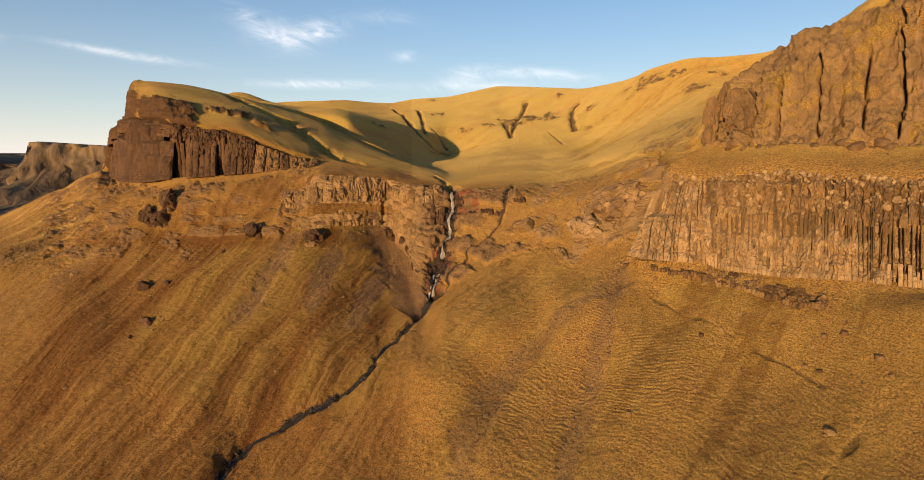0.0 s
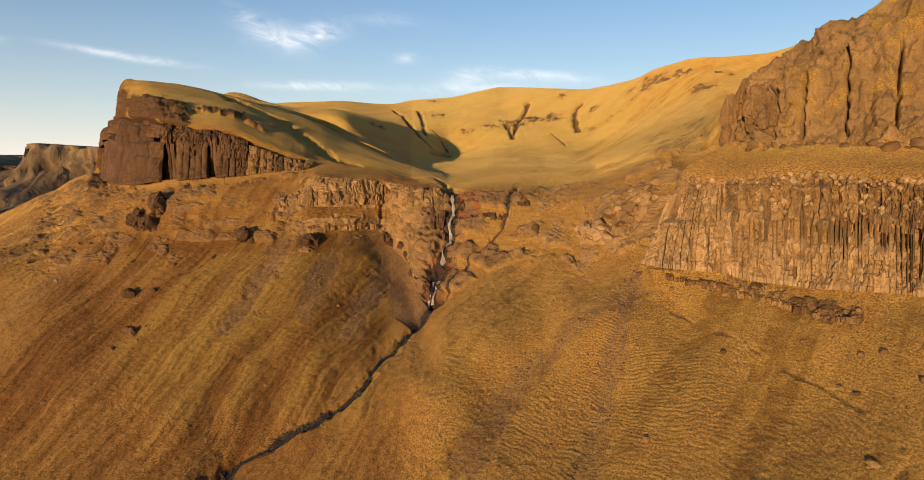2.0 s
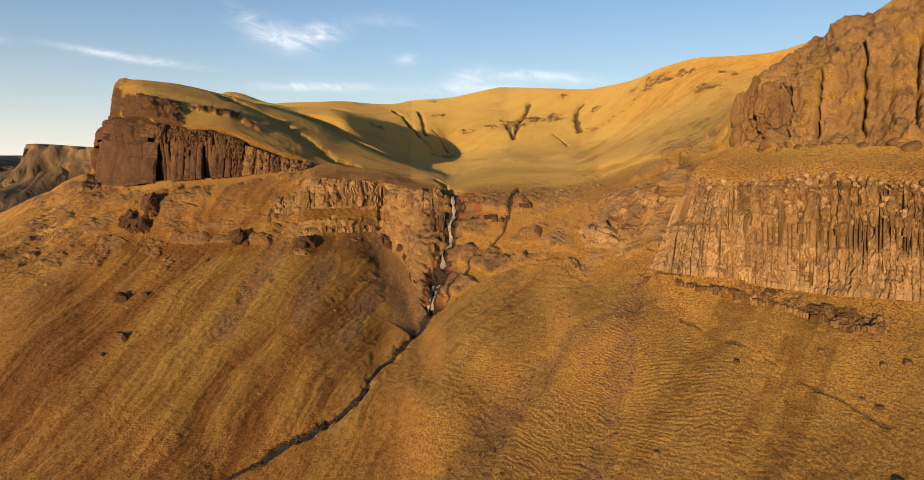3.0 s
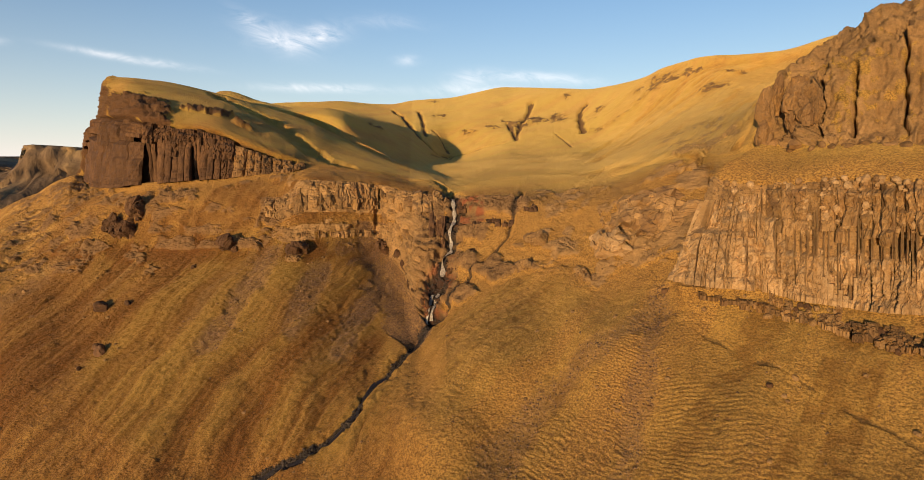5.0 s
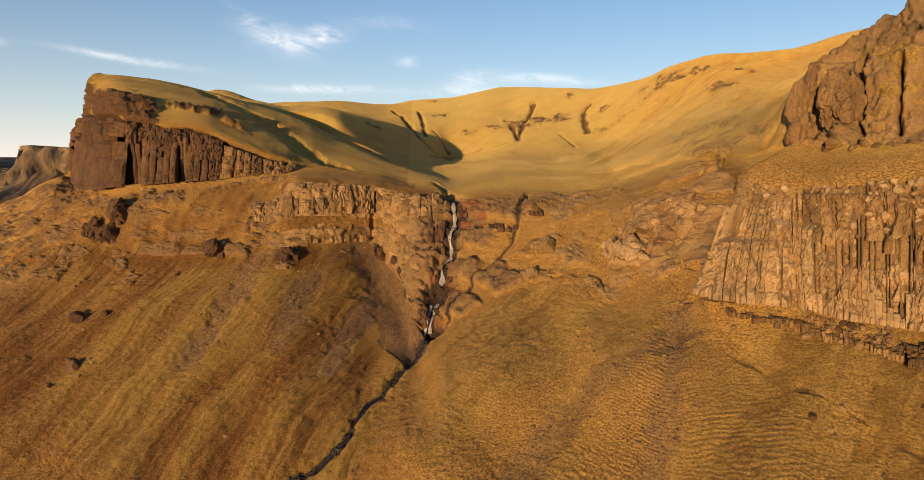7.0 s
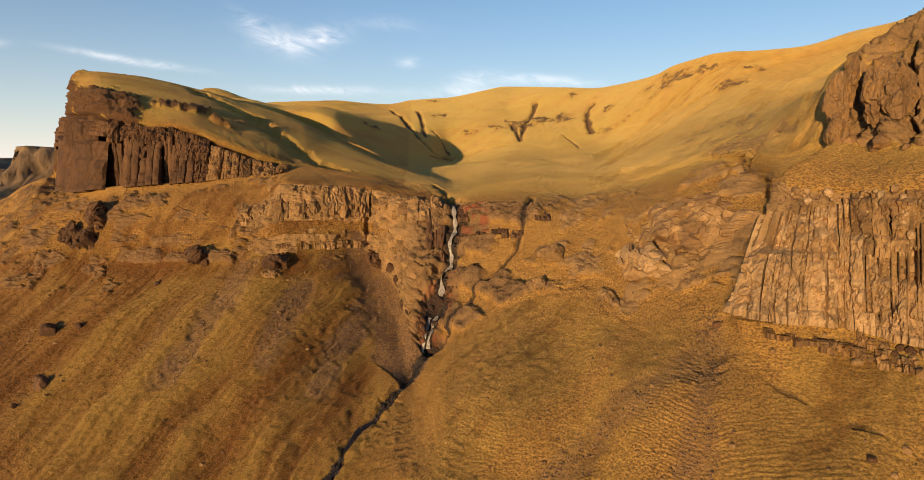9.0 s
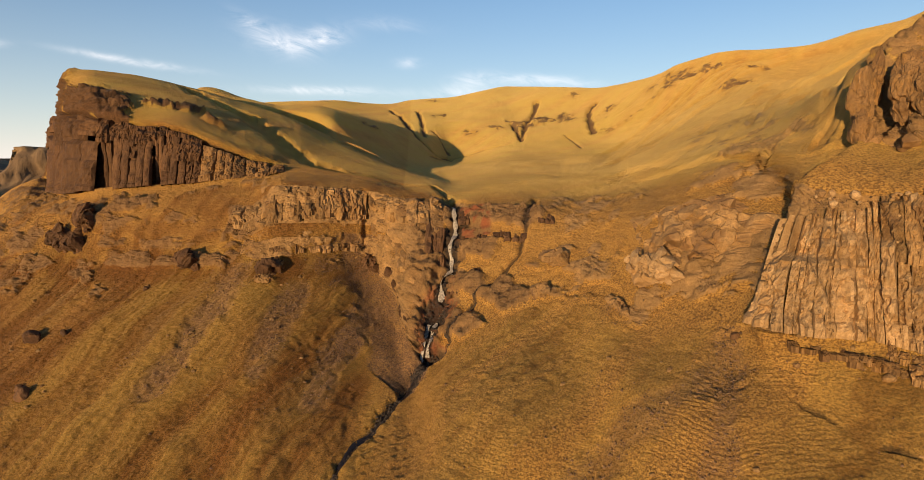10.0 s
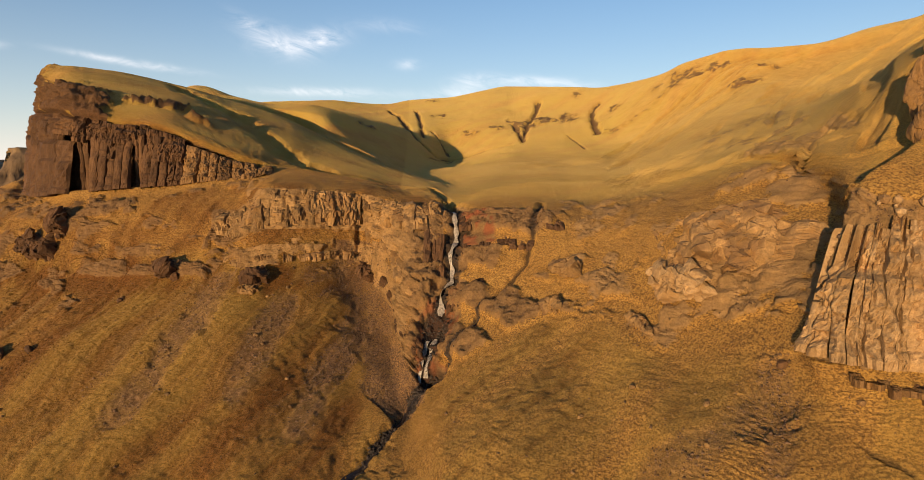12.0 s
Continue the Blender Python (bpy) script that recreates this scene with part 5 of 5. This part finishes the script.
def upper_bluff():
    rng = np.random.default_rng(12)
    host = thing("upper_bluff", spot(12.6, 7.0)[0], "brown basalt bluff with leaning towers and dark clefts", "cliff")
    for u, v, wide, high in ((12.12, 7.22, 2.4, 5.0), (12.2, 7.5, 2.8, 8.0), (12.3, 7.62, 2.6, 7.0), (12.53, 7.42, 3.8, 9.5), (12.66, 7.36, 3.4, 8.5)):
        p = land_sheet([u], [v])[0, 0] + ((-2.4, -2.6, 0) if u < 12.3 else (-1.0, -1.2, 0))
        tower(host, p, (wide * 0.55, wide * 0.6, high * 0.55), rng)
    for u in cuts(12.15, 15.9, 0.05, 0.2, rng):
        s = rng.uniform(0.5, 1.3)
        place_rock(host, "block", spot(u, 6.94 + 0.08 * rng.random())[0] - (0, 0, 0.45 * s), (1.5 * s, s, s), BLUFF_ROCK, rng, 2)


upper_bluff()


# ---- water ----
def ribbon(course, step, width, lift, rng, sway=0.0):
    c = sampled(course, step)
    p, n = spot(c[:, 0], c[:, 1]), spot(c[:, 0], c[:, 1], land_normals)
    if len(p) > 6:
        soft = np.ones(5) / 5
        ends = lambda q: np.stack([np.convolve(np.pad(q[:, k], 2, mode="edge"), soft, mode="valid") for k in range(3)], 1)
        p, n = ends(p), ends(n)
    d = np.gradient(p, axis=0)
    side = np.cross(d, n)
    side /= np.maximum(np.linalg.norm(side, axis=1, keepdims=True), 1e-6)
    w = width * (1 + 0.3 * np.sin(np.arange(len(p)) * 0.9 + rng.uniform(0, 6)) + rng.uniform(-0.1, 0.1, len(p)))[:, None]
    mid = p + n * lift + side * sway
    rows = np.stack([mid - side * w, mid - side * w * 0.3 + n * 0.05, mid + side * w * 0.3 + n * 0.05, mid + side * w], 1)
    return rows.reshape(-1, 3), grid_faces(len(p), 4)


def waters():
    rng = np.random.default_rng(14)
    me = mesh_of("stream", *ribbon(STREAM, 0.8, 0.42, 0.2, rng), STREAM_WATER)
    tagged(new("stream", me), "narrow dark stream running down a rocky bed", "stream", kind="structure")
    fall = thing("waterfall", spot(7.6, 5.5)[0], "thin white waterfall dropping over dark wet ledges", "waterfall")
    for course, width, sway in (([(7.62, 6.2), (7.65, 6.0), (7.67, 5.76), (7.66, 5.68)], 0.45, 0.0), ([(7.66, 5.7), (7.64, 5.62), (7.61, 5.5), (7.59, 5.45)], 0.4, 0.0), ([(7.6, 5.48), (7.56, 5.44), (7.51, 5.38), (7.49, 5.34)], 0.55, 0.0), ([(7.42, 5.28), (7.36, 5.16), (7.33, 5.04)], 0.38, -0.7), ([(7.42, 5.26), (7.36, 5.14), (7.33, 5.02)], 0.42, 0.8)):
        verts, faces = ribbon(course, 0.5, width, 0.7, rng, sway)
        part("cascade", mesh_of("cascade", verts - np.array(fall.location), faces, WHITE_WATER), fall)


waters()


# ---- far country ----
def far_country():
    # bearing station, height of the brow: the plateaus across the valley
    for name, label, dist, brow, foot in (("far_plateau", "brown flat-topped plateau with cliffs across the valley", 1150, ((-6, 44), (-1.5, 44), (-0.6, 30), (0.4, 6), (0.62, 36), (0.78, 46), (1.2, 48), (1.7, 45), (2.6, 40), (4, 36)), -58),
                                          ("distant_plateau", "hazy brown plateau on the far side of the valley", 2300, ((-9, 62), (-3, 64), (0, 62), (0.8, 60), (3, 58), (6, 40)), -60)):
        st = np.linspace(brow[0][0], brow[-1][0], 420)
        top = pchip([b[0] for b in brow], np.array([b[1] for b in brow], float), st)
        w = np.array([-0.5, 0, 0.1, 0.2, 0.3, 0.36, 0.42, 0.48, 0.54, 0.6, 0.66, 0.74, 0.82, 0.9, 1.0, 1.25])
        bear = (st - 7.84) / 10.6
        out = np.array([-0.45, -0.25, -0.19, -0.145, -0.11, -0.085, -0.065, -0.052, -0.044, -0.036, -0.028, -0.02, -0.012, -0.005, 0.0, 0.5])
        rise = np.array([-0.03, 0.0, 0.05, 0.13, 0.23, 0.33, 0.43, 0.50, 0.58, 0.68, 0.78, 0.87, 0.94, 0.98, 1.0, 0.9])
        y = dist * (1 + out[:, None] + 0 * bear[None, :])
        x = bear[None, :] * dist * (1 + 0.3 * out[:, None])
        z = foot + (top[None, :] - foot) * rise[:, None]
        wig = fbm(x, y * 0.3, z * 0.2, 90, 5, 7)
        y = y + dist * 0.045 * wig + dist * 0.012 * cells(x, y, z, dist * 0.03, 3, 0.6)
        z = z + 5 * fbm(x, y, z, 60, 4, 9) * within(rise, 0.02, 0.9, 0.05)[:, None]
        rock = np.broadcast_to(within(rise, 0.5, 0.93, 0.06)[:, None], z.shape) * np.clip(0.8 + wig, 0, 1)
        tagged(new(name, grid_mesh(name, np.stack([x, y, z], -1), {"rock": rock}, FAR_ROCK)), label, "plateau", kind="structure")
    r = np.array([0, 60, 150, 300, 500, 800, 1200, 1800, 2600, 3600, 4800.0])
    t = np.linspace(0, 2 * math.pi, 97)
    x, y = r[:, None] * np.sin(t) + 100, r[:, None] * np.cos(t) + 300
    z = -94 + 12 * smooth(500, 1300, r)[:, None] * (fbm(x, y, 0 * x, 260, 4, 17) * 0.5 + 0.5) * (x < 400) + 18 * smooth(700, 1200, r)[:, None]
    tagged(new("valley_floor", grid_mesh("valley_floor", np.stack([x, y, z], -1), {"rock": 0 * z}, FAR_ROCK)), "wide brown valley floor reaching the horizon", "valley", kind="structure")


far_country()


# ---- grass and loose stones ----
def scattered(count, rng, v_low, v_high, u_low=-0.4, u_high=16.2):
    rows = np.flatnonzero((vs >= v_low) & (vs <= v_high))
    i = rng.choice(rows[:-1], count)
    return rng.uniform(u_low, u_high, count), vs[i] + rng.random(count) * (vs[i + 1] - vs[i])


def soup(name, verts, faces, masks, material, label, category):
    """One mesh of very many small pieces. verts: pieces, points, 3; faces: the triangles of a piece."""
    n, k = verts.shape[:2]
    tri = (np.arange(n)[:, None, None] * k + np.array(faces)[None]).reshape(-1, 3)
    me = bpy.data.meshes.new(name)
    me.vertices.add(n * k)
    me.vertices.foreach_set("co", verts.reshape(-1).astype(np.float32))
    me.loops.add(tri.size)
    me.loops.foreach_set("vertex_index", tri.reshape(-1).astype(np.int32))
    me.polygons.add(len(tri))
    me.polygons.foreach_set("loop_start", np.arange(0, tri.size, 3, dtype=np.int32))
    me.update(calc_edges=True)
    for key, m in masks.items():
        me.attributes.new(key, "FLOAT", "POINT").data.foreach_set("value", np.repeat(m, k).astype(np.float32))
    me.materials.append(material)
    return tagged(new(name, me), label, category, kind="stuff")


def grass(name, count, v_low, v_high, size_at, smallest, largest, tall, material, label, seed, sunward_spread=None):
    """Upright tufts of dry grass; sunward_spread: how far their faces stray from the side of camera and low sun, which
    they are turned to, or None for any way.
    """
    rng = np.random.default_rng(seed)
    u, v = scattered(count, rng, v_low, v_high)
    bare = spot(u, v, np.maximum(land_masks["rock"], land_masks["wet"]))
    scree = spot(u, v, land_masks["scree"])
    keep = (bare < rng.uniform(0.3, 0.7, len(u))) & (spot(u, v, land_masks["groove"]) < rng.uniform(0.15, 0.9, len(u))) & (scree * 0.85 < rng.random(len(u))) & ~((v > 8.95) & (v < 10.3) & (u < 5)) & ~((v > 8.0) & (v < 9.0) & (u < 7) & (rng.random(len(u)) < 0.7))
    u, v = u[keep], v[keep]
    p = spot(u, v)
    n = len(p)
    size = np.clip(size_at * np.hypot(p[:, 0], p[:, 1] - 40), smallest, largest) * rng.uniform(0.6, 1.3, n)
    t = rng.uniform(0, 2 * math.pi, n) if sunward_spread is None else math.pi + rng.normal(size=n) * sunward_spread
    side = np.stack([np.cos(t), np.sin(t), 0 * t], -1)
    fore = np.stack([-np.sin(t), np.cos(t), 0 * t], -1)
    lean = rng.normal(size=(n, 3)) * (0.25, 0.2, 0)
    s = size[:, None]
    high = rng.uniform(0.6, 1.4, n)[:, None] * tall
    low = p - (0, 0, 0.08)
    tip = low + s * (lean + np.array((0, 0, 1.0)) * high)
    verts = np.stack([low - side * s * 0.6, low + fore * s * 0.4, low + side * s * 0.6, tip], 1)
    soup(name, verts, [(0, 1, 3), (1, 2, 3)], {k: spot(u, v, land_masks[k]) for k in ("moss", "brown", "far", "pale")}, material, label, "grass")


def stones(name, u, v, size, rng, material, label):
    p = spot(u, v)
    n = len(p)
    shape = np.array([(1, 0, 0), (-1, 0, 0), (0, 1, 0), (0, -1, 0), (0, 0, 0.8), (0, 0, -0.6)])
    verts = p[:, None] + (shape[None] * rng.uniform(0.6, 1.3, (n, 6, 1)) + rng.normal(size=(n, 6, 3)) * 0.2) * size[:, None, None]
    soup(name, verts, [(0, 2, 4), (2, 1, 4), (1, 3, 4), (3, 0, 4), (2, 0, 5), (1, 2, 5), (3, 1, 5), (0, 3, 5)], {}, material, label, "stones")


def loose_stones():
    rng = np.random.default_rng(33)
    u, v = scattered(120000, rng, 1.7, 6.9)
    w = spot(u, v, land_masks["scree"]) + 0.25 * spot(u, v, land_masks["rock"]) + 0.012
    keep = w > rng.random(len(u))
    u, v = u[keep], v[keep]
    stones("scree_stones", u, v, rng.uniform(0.06, 0.2, len(u)) * rng.uniform(0.7, 1.6, len(u)), rng, SCREE_STONE, "loose brown scree stones strewn over the slopes")
    u, v = scattered(45000, rng, 3.7, 5.4, 5.9, 7.35)
    keep = spot(u, v, land_masks["scree"]) > rng.random(len(u))
    u, v = u[keep], v[keep]
    stones("fan_stones", u, v, rng.uniform(0.05, 0.13, len(u)) * rng.uniform(0.7, 1.7, len(u)), rng, SCREE_STONE, "brown stones of the scree fan below the rock band")
    u, v = scattered(160000, rng, 1.9, 5.6, 3.2, 8.0)
    keep = spot(u, v, land_masks["wet"]) > rng.uniform(0.3, 1.0, len(u))
    u, v = u[keep], v[keep]
    stones("stream_stones", u, v, rng.uniform(0.12, 0.4, len(u)), rng, DARK_STONE, "wet dark stones along the stream bed")


grass("grass_tufts", 240000, 1.7, 6.1, 0.0016, 0.14, 0.4, 0.6, TUFTS, "dry golden grass tussocks covering the lower slopes", 31)
grass("meadow_grass", 150000, 6.0, 8.0, 0.001, 0.1, 0.22, 0.6, MEADOW, "smooth golden meadow grass on the bench above the scarp", 32, 0.4)
loose_stones()
